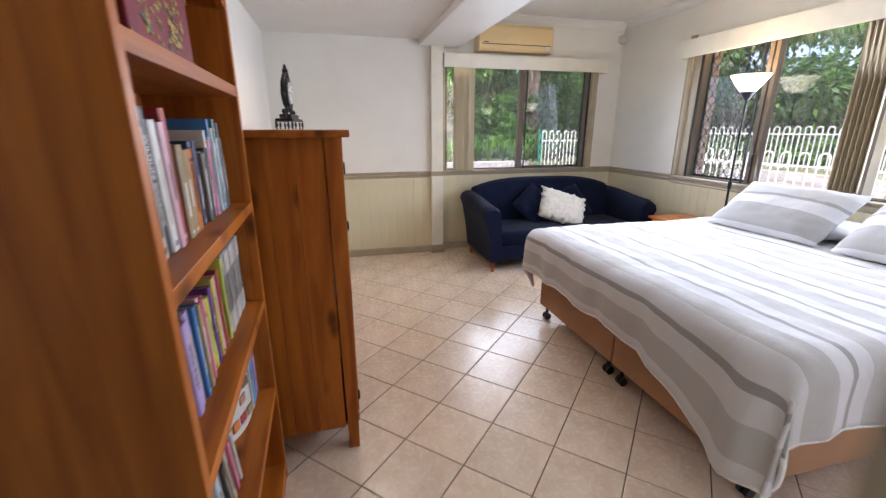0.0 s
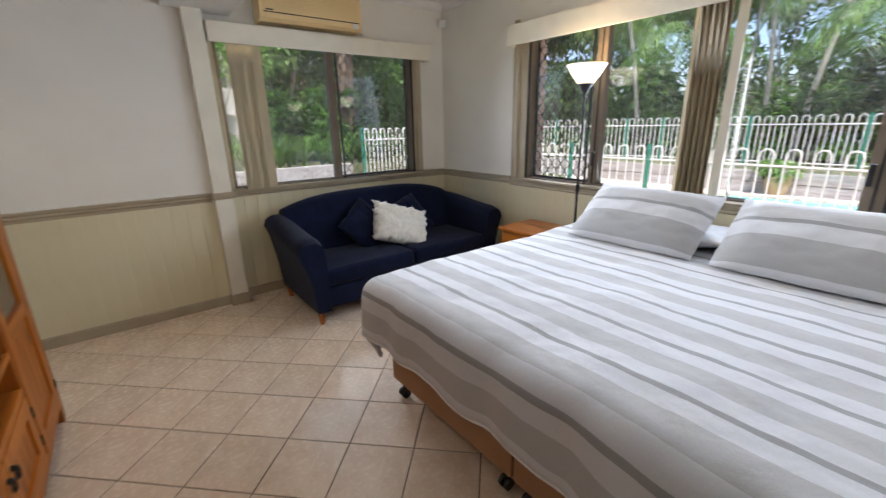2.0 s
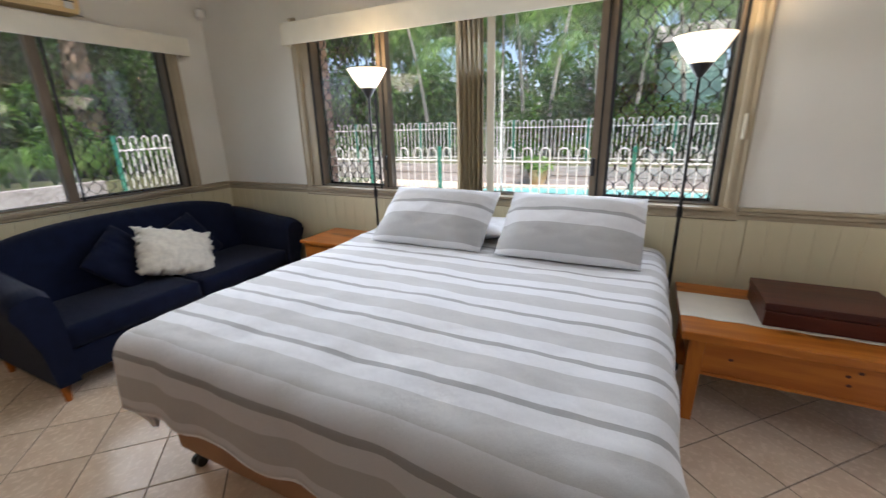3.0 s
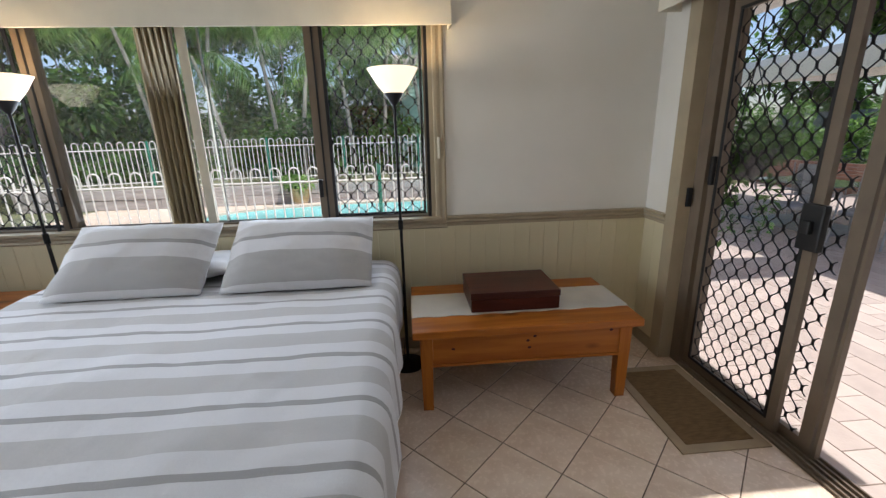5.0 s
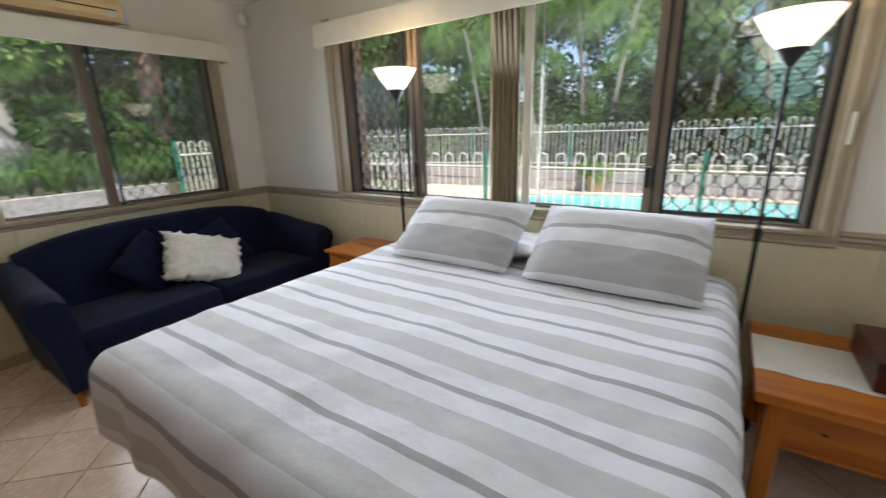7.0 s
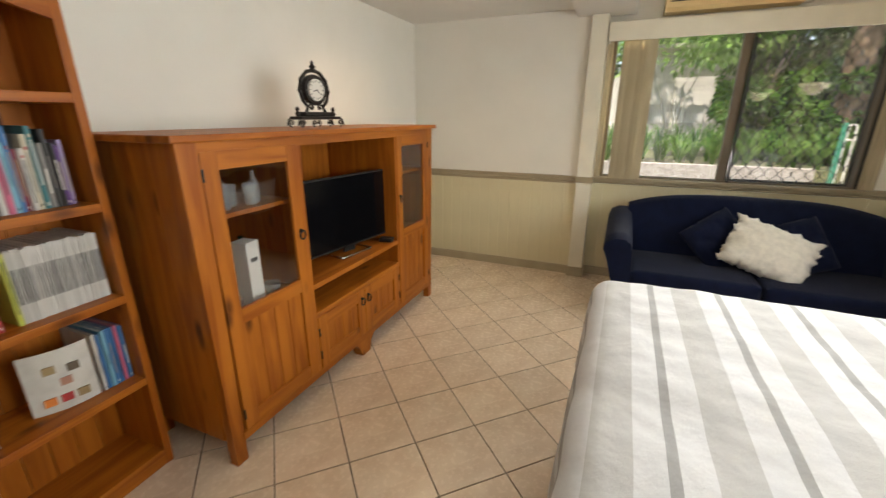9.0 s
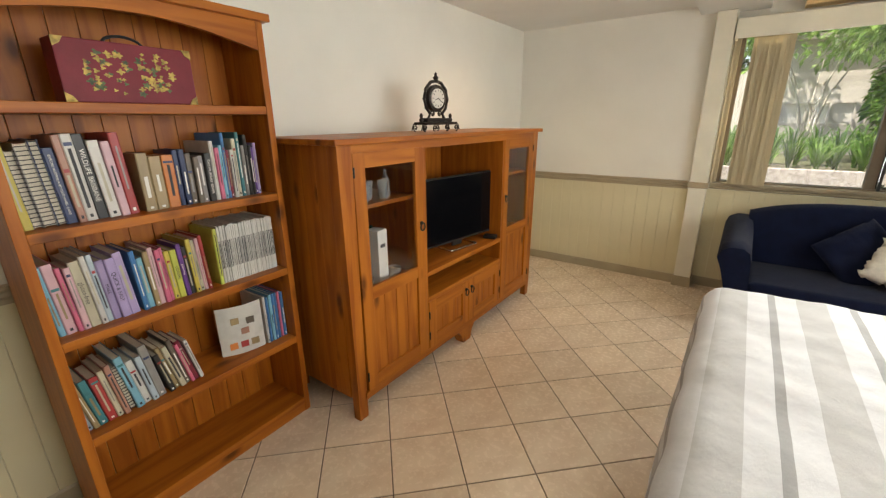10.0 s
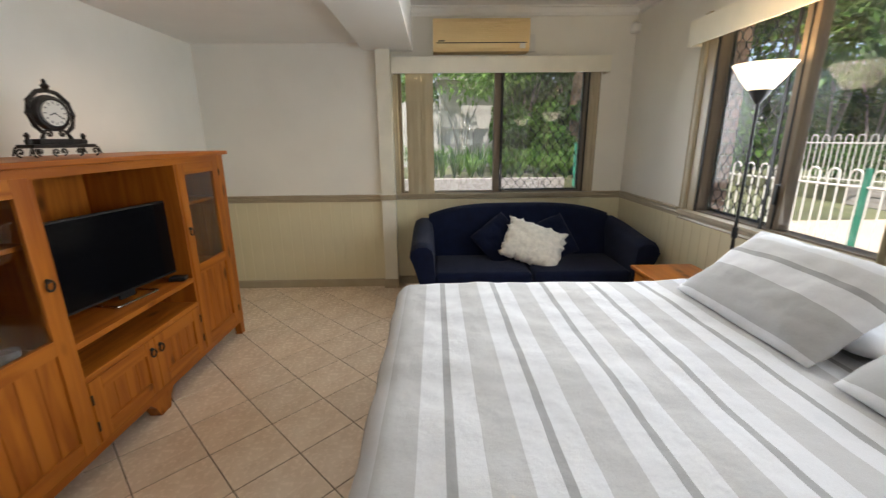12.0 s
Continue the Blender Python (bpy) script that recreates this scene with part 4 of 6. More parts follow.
# ---- bookcase ----
SHX = -0.455
BKX, BKY, BKW, BKD = SHX + 0.01, 0.829, 0.96, 0.295
bookcase = thing("bookcase", (BKX, BKY, 0), "stained pine bookcase filled with books against the wall", "bookcase", turn=2.4)
TURNED = pose(BKX, BKY, 0, 0, 0, 2.4) @ pose(-BKX, -BKY, 0)
for y0 in (0.0, BKW - 0.032):
    part("side", boxes((0.0, BKD, y0, y0 + 0.032, 0, 2.0), bevel=0.003), "pine_z", bookcase)
part("crown", boxes((-0.005, BKD + 0.025, -0.025, BKW + 0.025, 2.0, 2.032), bevel=0.005), "pine_y", bookcase)
bm = bmesh.new()
n = 20
arc = [(0.032, 2.0)] + [(0.032 + (BKW - 0.064) * k / n, 1.885 + 0.065 * math.sin(math.pi * k / n)) for k in range(n + 1)] + [(BKW - 0.032, 2.0)]
prism(bm, arc, "x", BKD - 0.025, BKD - 0.003)
part("arched_rail", bm, "pine_y", bookcase)
SHELF = (0.083, 0.476, 0.872, 1.257, 1.653)
for z in SHELF:
    part("shelf", boxes((0.012, BKD - 0.002, 0.032, BKW - 0.032, z - 0.035, z), bevel=0.003), "pine_y", bookcase)
part("kickboard", boxes((BKD - 0.02, BKD - 0.004, 0.032, BKW - 0.032, 0, 0.047)), "pine_y", bookcase)
for k in range(10):
    w = (BKW - 0.064) / 10
    part("back_board", boxes((0.002, 0.012, 0.032 + k * w + 0.001, 0.032 + (k + 1) * w - 0.001, 0.03, 2.0), bevel=0.002), "pine_z", bookcase)


# ---- air conditioner, sensor, downlight ----
ac = thing("air_conditioner", (1.795, 5.01, 2.383), "yellowed plastic split air conditioner on the wall", "air conditioner")
bm = bmesh.new()
prism(bm, [(0.18, 0.0), (0.03, 0.0), (0.004, 0.03), (0.0, 0.07), (0.006, 0.25), (0.03, 0.285), (0.18, 0.285)], "x", 0, 0.915)
part("body", bm, "ac", ac)
for k in range(9):
    part("louvre", boxes((0.03, 0.885, -0.004, 0.004, 0.105 + k * 0.017, 0.113 + k * 0.017)), "ac", ac)
part("flap", boxes((0.04, 0.80, -0.006, 0.004, 0.022, 0.058), bevel=0.004), "ac", ac)
part("slot", boxes((0.03, 0.885, -0.002, 0.001, 0.066, 0.074)), "black", ac)
part("display", boxes((0.82, 0.875, -0.005, 0.002, 0.02, 0.065), bevel=0.003), "white", ac, "white display with indicator lamp")
part("badge", boxes((0.05, 0.11, -0.003, 0.001, 0.082, 0.092)), "black", ac)
bm = bmesh.new()
box(bm, 2.745, 2.80, 5.16, YN, 2.40, 2.56, bevel=0.006)
tagged(new("switch_plate", finish(bm, "switch_plate", "white")), "white plastic isolator switch on the wall", "switch")
bm = bmesh.new()
lathe(bm, [(0.035, -0.045), (0.05, -0.03), (0.05, 0.03), (0.03, 0.045)], 18)
ob = tagged(new("motion_sensor", finish(bm, "motion_sensor", "white", 40)), "small white alarm sensor in the wall corner", "sensor")
ob.location = (3.765, 5.14, 2.60)
M["glow"] = material("lamp_glow", (1.0, 0.86, 0.66), 0.5, vary=0.0, bump=0, emit=6.0)
for x, y in ((0.335, 3.70),):
    d = thing("downlight", (x, y, ZW), "small round recessed ceiling downlight, lit", "downlight", "downlights")
    bm = bmesh.new()
    lathe(bm, [(0.055, -0.006), (0.055, 0.0), (0.04, 0.0), (0.038, -0.005)], 24, closed=False)
    part("bezel", bm, "white", d, smooth=40)
    bm = bmesh.new()
    lathe(bm, [(0.038, -0.003), (0.0381, -0.001)], 24)
    part("lens", bm, "glow", d)
    lamp = new("downlight_lamp", bpy.data.lights.new("downlight_lamp", "SPOT"))
    lamp.data.energy, lamp.data.color, lamp.data.spot_size, lamp.data.spot_blend, lamp.data.shadow_soft_size = 12, (1.0, 0.83, 0.6), radians(150), 0.8, 0.05
    lamp.matrix_world = look((x, y, ZW - 0.02), (x, y + 0.01, 0))

# crumpled cloth on the window ledge
M["grey_cloth"] = material("grey_cloth", (0.40, 0.38, 0.35), 0.95, vary=0.15, scale=30, bump=0.5, fine=200, spec=0.1)
bm = bmesh.new()
n = 16
rows = [[bm.verts.new((0.15 * i / n, 0.05 * j / 8, 0.004 + 0.03 * math.sin(math.pi * i / n) * math.sin(math.pi * j / 8) * (0.6 + 0.8 * noise.noise((i * 0.6, j * 0.7, 3))))) for j in range(9)] for i in range(n + 1)]
for a, b in zip(rows, rows[1:]):
    for j in range(8):
        bm.faces.new((a[j], b[j], b[j + 1], a[j + 1]))
ob = new("folded_cloth", finish(bm, "folded_cloth", "grey_cloth", 180))
ob.location = (1.52, 5.135, 1.018)
ob.modifiers.new("thickness", "SOLIDIFY").thickness = 0.004
tagged(ob, "small crumpled grey cloth on the window sill", "cloth")

# ---- outside: ground, pool, fences ----
M["soil"] = material("garden_ground", (0.14, 0.15, 0.07), 0.95, vary=0.25, scale=0.8, bump=0.5, fine=20)
M["paving"] = material("pale_pavers", (0.53, 0.43, 0.36), 0.7, vary=0.10, scale=3, bump=0.15, fine=60, per_object=0.12)
M["coping"] = material("pool_coping", (0.62, 0.50, 0.38), 0.7, vary=0.08, bump=0.15)
M["water"] = material("pool_water", (0.17, 0.60, 0.56), 0.12, vary=0.15, scale=2, bump=0.25, fine=6, spec=0.5)
M["fence_white"] = material("cream_fence", (0.72, 0.70, 0.64), 0.5, vary=0.05, bump=0.03)
M["fence_green"] = material("green_post", (0.03, 0.22, 0.14), 0.45, vary=0.08, bump=0.03)
M["sleeper"] = wood("grey_sleeper", (0.42, 0.39, 0.36), (0.27, 0.24, 0.22), "y", 0.9, knots=False)
M["leaf"] = material("leaf_green", (0.14, 0.27, 0.05), 0.45, vary=0.3, scale=3, bump=0.0, island=0.5, colour2=(0.045, 0.11, 0.02))
M["leaf_dark"] = material("leaf_dark_green", (0.10, 0.20, 0.05), 0.5, vary=0.3, scale=3, bump=0.0, island=0.5, colour2=(0.03, 0.075, 0.018))
M["leaf_bright"] = material("leaf_bright_green", (0.30, 0.47, 0.12), 0.45, vary=0.3, scale=3, bump=0.0, island=0.45, colour2=(0.07, 0.17, 0.03))


def let_light_through(m, share):
    """Thin leaves glow when the light stands behind them."""
    nt = m.node_tree
    b = nt.nodes["Principled BSDF"]
    tl = nt.nodes.new("ShaderNodeBsdfTranslucent")
    src = b.inputs["Base Color"].links[0].from_socket
    nt.links.new(src, tl.inputs["Color"])
    mix = nt.nodes.new("ShaderNodeMixShader")
    mix.inputs[0].default_value = share
    nt.links.new(b.outputs[0], mix.inputs[1])
    nt.links.new(tl.outputs[0], mix.inputs[2])
    nt.links.new(mix.outputs[0], nt.nodes["Material Output"].inputs["Surface"])


for key in ("leaf", "leaf_dark", "leaf_bright"):
    let_light_through(M[key], 0.6)
M["bark"] = material("palm_bark", (0.42, 0.39, 0.33), 0.9, vary=0.2, scale=8, bump=0.5, fine=30, stretch=(1, 1, 4))
M["brown_bark"] = material("rough_brown_bark", (0.20, 0.13, 0.085), 0.95, vary=0.25, scale=9, bump=0.8, fine=26, stretch=(1, 1, 0.4))
M["terracotta"] = material("sandstone_pot", (0.50, 0.36, 0.17), 0.8, vary=0.1, bump=0.2)

GZ = -0.12
bm = boxes((-60, 60, -60, 60, GZ - 0.2, GZ - 0.02))
setting("ground", bm, "soil", "dark garden soil round the house", "ground")


# ---- books ----
PALETTE = {"Y": (0.75, 0.62, 0.12), "G": (0.32, 0.30, 0.28), "N": (0.03, 0.05, 0.14), "S": (0.55, 0.28, 0.2), "W": (0.75, 0.73, 0.68), "K": (0.03, 0.03, 0.03), "P": (0.75, 0.18, 0.3),
           "R": (0.45, 0.05, 0.05), "T": (0.42, 0.31, 0.16), "O": (0.75, 0.25, 0.06), "B": (0.06, 0.22, 0.5), "C": (0.25, 0.55, 0.7), "L": (0.45, 0.36, 0.62), "D": (0.25, 0.03, 0.05),
           "E": (0.06, 0.25, 0.28), "V": (0.16, 0.06, 0.3), "I": (0.78, 0.5, 0.55), "A": (0.5, 0.6, 0.68), "Q": (0.62, 0.66, 0.12), "Z": (0.16, 0.13, 0.1), "M": (0.62, 0.57, 0.42)}
WORDS = {"Y": "yellow", "G": "grey", "N": "navy blue", "S": "salmon", "W": "white", "K": "black", "P": "bright pink", "R": "red", "T": "tan", "O": "orange", "B": "blue", "C": "pale blue", "L": "lilac",
         "D": "dark red", "E": "teal", "V": "purple", "I": "pale pink", "A": "grey-blue", "Q": "lime green", "Z": "dark brown", "M": "cream"}
for key, col in PALETTE.items():
    M["cover_" + key] = material("book_cover_" + WORDS[key].replace(" ", "_"), tuple(0.82 * v for v in col), 0.4, vary=0.08, scale=14, bump=0.04, per_object=0.12)
M["paper"] = material("book_paper", (0.72, 0.67, 0.55), 0.9, vary=0.08, scale=90, bump=0.3, fine=500, stretch=(1, 8, 1), spec=0.2)
M["ink_dark"] = material("dark_print", (0.03, 0.03, 0.035), 0.6, vary=0.05, bump=0)
M["ink_pale"] = material("pale_print", (0.8, 0.77, 0.7), 0.6, vary=0.05, bump=0)


def book(code, t, h, d, m, shelf_word, title="", spiral=False):
    """A book standing on its tail, spine towards +x; t thick along y."""
    b = new("book")
    b.matrix_basis = TURNED @ m
    tagged(b, f"{WORDS[code]} {'spiral-bound ' if spiral else ''}book standing upright among books on the {shelf_word} shelf", "book", "books on the shelves")
    c = 0.002
    bm = bmesh.new()
    if spiral:
        box(bm, 0, d, 0, c, 0, h)
        box(bm, 0, d, t - c, t, 0, h)
    else:
        prism(bm, [(0, 0), (d - 0.003, 0), (d, 0.004), (d, t - 0.004), (d - 0.003, t), (0, t), (0, t - c), (d - 0.006, t - c), (d - 0.006, c), (0, c)], "z", 0, h)
    part("cover", bm, "cover_" + code, b)
    part("page_block", boxes((0.004, d - 0.007, c, t - c, 0.004, h - 0.004)), "paper", b)
    if spiral:
        for k in range(int(h / 0.014)):
            bm = bmesh.new()
            tube(bm, [(d - 0.004 + 0.007 * math.cos(a * math.pi / 4), t / 2 + (t / 2 + 0.002) * math.sin(a * math.pi / 4), 0.01 + k * 0.014) for a in range(9)], 0.0016, 5)
            part("coil", bm, "ink_dark", b)
    else:
        ink = "ink_pale" if sum(PALETTE[code]) < 1.0 else "ink_dark"
        if title:
            cu = bpy.data.curves.new("title", "FONT")
            cu.body, cu.align_x, cu.align_y = title, "CENTER", "CENTER"
            cu.size = min(t * 0.62, h * 1.45 / max(6, len(title)))
            cu.extrude = 0.0002
            cu.materials.append(M[ink])
            ob = new("title", cu)
            ob.parent = b
            ob.matrix_basis = Matrix.Translation((d + 0.0006, t / 2, h * 0.52)) @ Matrix(((0, 0, 1, 0), (0, 1, 0, 0), (-1, 0, 0, 0), (0, 0, 0, 1)))
        elif t > 0.012:
            rnd = random.Random(int(t * 1e6) + int(h * 1e5))
            lo = rnd.uniform(0.12, 0.4)
            hi = rnd.uniform(0.55, 0.9)
            half = rnd.uniform(0.07, 0.16)
            tone = rnd.choice((ink, ink, "cover_M", "cover_G", "cover_T"))
            part("title_bar", boxes((d - 0.0005, d + 0.0006, t * (0.5 - half), t * (0.5 + half), h * lo, h * hi)), tone, b)
            if rnd.random() < 0.4:
                part("spine_band", boxes((d - 0.0005, d + 0.0004, 0.004, t - 0.004, h * (hi + 0.03), h * (hi + 0.07))), rnd.choice(("cover_R", "cover_M", "cover_N", "cover_E")), b)
            if rnd.random() < 0.5:
                part("publisher_mark", boxes((d - 0.0005, d + 0.0006, t * 0.35, t * 0.65, h * 0.04, h * 0.08)), ink, b)
    return b


def book_row(codes, y, z, tmin, tmax, hmin, hmax, lean, shelf_word, titles=None, spirals=(), seed=1):
    rnd = random.Random(seed)
    for k, code in enumerate(codes):
        t, h = rnd.uniform(tmin, tmax), rnd.uniform(hmin, hmax)
        d = rnd.uniform(0.15, 0.185) if h < 0.24 else rnd.uniform(0.19, 0.215)
        a = lean * (1 - 0.25 * rnd.random()) if lean else rnd.uniform(-0.6, 0.2)
        front = rnd.uniform(0.235, 0.25) + SHX
        m = pose(front - d, y, z + 0.001, a, 0, 0)
        book(code, t, h, d, m, shelf_word, (titles or {}).get(k, ""), k in spirals)
        y += t / math.cos(radians(a)) + 0.0015
    return y


INNER = BKY + 0.036
# upper row of mixed books
y = book_row("YGGNNSWKWIR", INNER + 0.006, 1.257, 0.022, 0.034, 0.25, 0.30, 4.0, "upper", {4: "EXPLORE AUSTRALIA BY FOUR WHEEL DRIVE", 7: "WILDLIFE BRISBANE"}, (1, 2, 3), 3)
y = book_row("TTO", y + 0.022, 1.257, 0.03, 0.044, 0.205, 0.225, 0, "upper", None, (), 5)
y = book_row("NNZZGK", y + 0.001, 1.257, 0.018, 0.032, 0.19, 0.225, 0, "upper", {5: "THE MURRAY RIVER"}, (), 8)
y = book_row("WPCBDWMEGKKVL", y + 0.001, 1.257, 0.013, 0.022, 0.21, 0.285, 0, "upper", None, (), 11)
# cookery books
y = book_row("CIPIMWALLL", INNER + 0.012, 0.872, 0.015, 0.034, 0.23, 0.27, 4.5, "middle", {4: "gluten-free", 7: "MAKE", 8: "QUICK & EASY"}, (), 21)
y = book_row("BCTIPPYQVKYMIR", y + 0.012, 0.872, 0.013, 0.026, 0.21, 0.25, 3.0, "middle", {5: "THE GLUTEN FREE KITCHEN", 7: "COELIAC", 8: "gluten-free"}, (), 25)
# leaning books lower down
y = book_row("ATERMSKCWAG", INNER + 0.004, 0.476, 0.017, 0.03, 0.20, 0.255, 10, "lower", None, (6,), 31)
y = book_row("KTMZPDW", y + 0.012, 0.476, 0.013, 0.025, 0.19, 0.235, 14, "lower", None, (), 37)
# white magazines, and blue ones below
rnd = random.Random(44)
y = BKY + 0.62
book("Q", 0.016, 0.262, 0.205, pose(SHX + 0.04, y, 0.873), "middle")
y += 0.018
while y < BKY + BKW - 0.045:
    t = rnd.uniform(0.005, 0.009)
    mg = tagged(new("magazine"), "thin white magazine in a row of magazines on the middle shelf", "magazine", "white magazines")
    mg.matrix_basis = TURNED @ pose(SHX + 0.035 + rnd.uniform(-0.003, 0.003), y, 0.873)
    h = rnd.uniform(0.262, 0.272)
    part("cover", boxes((0, 0.207, 0, t, 0, h)), "cover_W", mg)
    part("spine_print", boxes((0.2065, 0.2076, t * 0.25, t * 0.75, 0.07, 0.2)), "ink_dark" if rnd.random() < 0.5 else "cover_G", mg)
    y += t + 0.0007
y = BKY + BKW - 0.155
for code in "WBCBBPB":
    book(code, rnd.uniform(0.010, 0.016), rnd.uniform(0.25, 0.265), 0.2, pose(SHX + 0.04, y, 0.477), "lower")
    y += 0.0168
om = thing("open_magazine", (SHX + 0.225, BKY + BKW - 0.165, 0.477), "white magazine with food pictures standing open on the lower shelf", "magazine", turn=72)
om.matrix_basis = TURNED @ om.matrix_basis
bm = bmesh.new()
n = 12
arc = [(-0.205 * k / n, -0.02 * math.sin(math.pi * k / n) - 0.01) for k in range(n + 1)]
prism(bm, arc + [(a, b + 0.003) for a, b in arc[::-1]], "z", 0, 0.255)
part("page", bm, "cover_W", om, smooth=40)
for px, pz, c in ((-0.06, 0.17, "Z"), (-0.13, 0.18, "T"), (-0.09, 0.12, "S"), (-0.15, 0.05, "O"), (-0.10, 0.05, "R"), (-0.05, 0.05, "T")):
    part("picture", boxes((px - 0.018, px + 0.018, -0.0335, -0.0275, pz - 0.016, pz + 0.016)), "cover_" + c, om)

# red lacquered case
M["lacquer"] = material("red_lacquer", (0.20, 0.018, 0.03), 0.5, vary=0.1, scale=9, bump=0.05, spec=0.3)
M["gold"] = material("gold_paint", (0.50, 0.33, 0.07), 0.45, metal=0.3, vary=0.3, scale=40, bump=0.2)
M["green_paint"] = material("green_paint", (0.10, 0.13, 0.04), 0.5, vary=0.3, scale=40, bump=0.2)
case = thing("lacquer_case", (SHX + 0.20, BKY + 0.235, 1.654), "dark red lacquered case with gold flower painting on the top shelf", "case")
case.matrix_basis = TURNED @ case.matrix_basis
part("body", boxes((-0.05, 0.05, 0, 0.42, 0, 0.20), bevel=0.004), "lacquer", case)
for y0 in (0.0, 0.39):
    for z0 in (0.0, 0.17):
        bm = bmesh.new()
        sy, sz = (1 if y0 == 0 else -1), (1 if z0 == 0 else -1)
        cy, cz = (0 if y0 == 0 else 0.42), (0 if z0 == 0 else 0.20)
        prism(bm, [(cy, cz), (cy + sy * 0.032, cz), (cy + sy * 0.02, cz + sz * 0.02), (cy, cz + sz * 0.032)], "x", 0.0495, 0.0525)
        part("corner_plate", bm, "gold", case)
rnd = random.Random(9)
for side in (0, 1):
    for k in range(44):
        u, v = 0.21 + (1 if side else -1) * (0.012 + 0.125 * rnd.random()), 0.10 + 0.05 * math.sin(k * 1.3) + 0.02 * rnd.uniform(-1, 1)
        bm = bmesh.new()
        petals = rnd.choice((3, 4, 5))
        r = rnd.uniform(0.005, 0.0115)
        pts = [(u + r * (1 + 0.4 * math.cos(petals * a * math.pi / 8)) * math.cos(a * math.pi / 8), v + r * 0.8 * (1 + 0.4 * math.cos(petals * a * math.pi / 8)) * math.sin(a * math.pi / 8)) for a in range(16)]
        prism(bm, pts, "x", 0.0495, 0.0512 + 0.0002 * (k % 6))
        part("flower" if k % 3 else "leaf", bm, "gold" if k % 3 else "green_paint", case)
bm = bmesh.new()
tube(bm, [(0, 0.15 + 0.13 * k / 10, 0.2 + 0.028 * math.sin(math.pi * k / 10) ** 0.5) for k in range(11)], 0.005, 8)
part("handle", bm, "black", case)

# ---- ornate mantel clock on the cabinet ----
M["pewter"] = material("dark_cast_metal", (0.035, 0.03, 0.027), 0.45, metal=0.6, vary=0.2, scale=40, bump=0.3, fine=120)
M["dial"] = material("clock_dial", (0.72, 0.70, 0.64), 0.4, vary=0.03, bump=0)
clock = thing("mantel_clock", (-0.14, 2.995, HT), "ornate dark cast-metal mantel clock with a white dial", "clock", turn=-6)


def swirl(y, z, r, turns, sgn, start=0.0):
    return [(0, y + sgn * r * (1 - k / 26) * math.cos(start + turns * 2 * math.pi * k / 24), z + r * (1 - k / 26) * math.sin(start + turns * 2 * math.pi * k / 24)) for k in range(25)]


for dx in (-0.045, 0.045):
    for s in (-1, 1):
        for yy, rr in ((0.155, 0.022), (0.06, 0.02)):
            bm = bmesh.new()
            tube(bm, [(p[0] + dx, p[1], p[2]) for p in swirl(s * yy, 0.026, rr, 1.3, s, -1.5)], 0.0045, 6)
            part("scroll_foot", bm, "pewter", clock, smooth=60)
    bm = bmesh.new()
    tube(bm, [(dx, -0.17, 0.05), (dx, 0.17, 0.05)], 0.005, 6)
    tube(bm, [(dx, -0.19, 0.012), (dx, -0.175, 0.05)], 0.004, 6)
    tube(bm, [(dx, 0.19, 0.012), (dx, 0.175, 0.05)], 0.004, 6)
    part("base_rail", bm, "pewter", clock)
part("plinth", boxes((-0.05, 0.05, -0.165, 0.165, 0.05, 0.064), bevel=0.004), "pewter", clock)
part("plinth_step", boxes((-0.035, 0.035, -0.12, 0.12, 0.064, 0.09), bevel=0.006), "pewter", clock)
for s in (-1, 1):
    bm = bmesh.new()
    lathe(bm, [(0.012, 0.064), (0.016, 0.08), (0.008, 0.092), (0.013, 0.105), (0.004, 0.12)], 12, 0, s * 0.145)
    part("finial", bm, "pewter", clock, smooth=50)
    bm = bmesh.new()
    tube(bm, [(0, s * 0.075, 0.09), (0, s * 0.06, 0.12), (0, s * 0.095, 0.15), (0, s * 0.115, 0.21), (0, s * 0.10, 0.27), (0, s * 0.05, 0.315), (0, 0.0, 0.325)], 0.011, 8)
    part("side_scroll", bm, "pewter", clock, smooth=60)
    bm = bmesh.new()
    tube(bm, swirl(s * 0.035, 0.115, 0.022, 1.2, s), 0.006, 6)
    part("scroll", bm, "pewter", clock, smooth=60)
bm = bmesh.new()
lathe(bm, [(0.086, -0.02), (0.088, 0.0), (0.084, 0.016), (0.070, 0.02), (0.066, 0.012)], 36)
bmesh.ops.transform(bm, matrix=pose(0, 0, 0.215, 0, 90, 0), verts=bm.verts)
part("case", bm, "pewter", clock, smooth=40)
bm = bmesh.new()
lathe(bm, [(0.062, 0.0), (0.062, 0.0215)], 32)
bmesh.ops.transform(bm, matrix=pose(0, 0, 0.215, 0, 90, 0), verts=bm.verts)
dial = part("dial", bm, "dial", clock, "white round dial")
for k in range(12):
    a = k * math.pi / 6
    bm = boxes((0.0214, 0.0222, -0.0025, 0.0025, 0.044, 0.056))
    bmesh.ops.rotate(bm, cent=(0, 0, 0), matrix=Matrix.Rotation(a, 3, "X"), verts=bm.verts)
    bmesh.ops.translate(bm, vec=(0, 0, 0.215), verts=bm.verts)
    part("hour_mark", bm, "ink_dark", dial)
for a, l in ((1.9, 0.032), (-2.2, 0.044)):
    bm = boxes((0.0222, 0.023, -0.002, 0.002, -0.006, l))
    bmesh.ops.rotate(bm, cent=(0, 0, 0), matrix=Matrix.Rotation(a, 3, "X"), verts=bm.verts)
    bmesh.ops.translate(bm, vec=(0, 0, 0.215), verts=bm.verts)
    part("clock_hand", bm, "ink_dark", dial)
bm = bmesh.new()
lathe(bm, [(0.022, 0.315), (0.014, 0.335), (0.02, 0.345), (0.008, 0.36), (0.01, 0.368), (0.002, 0.38)], 14)
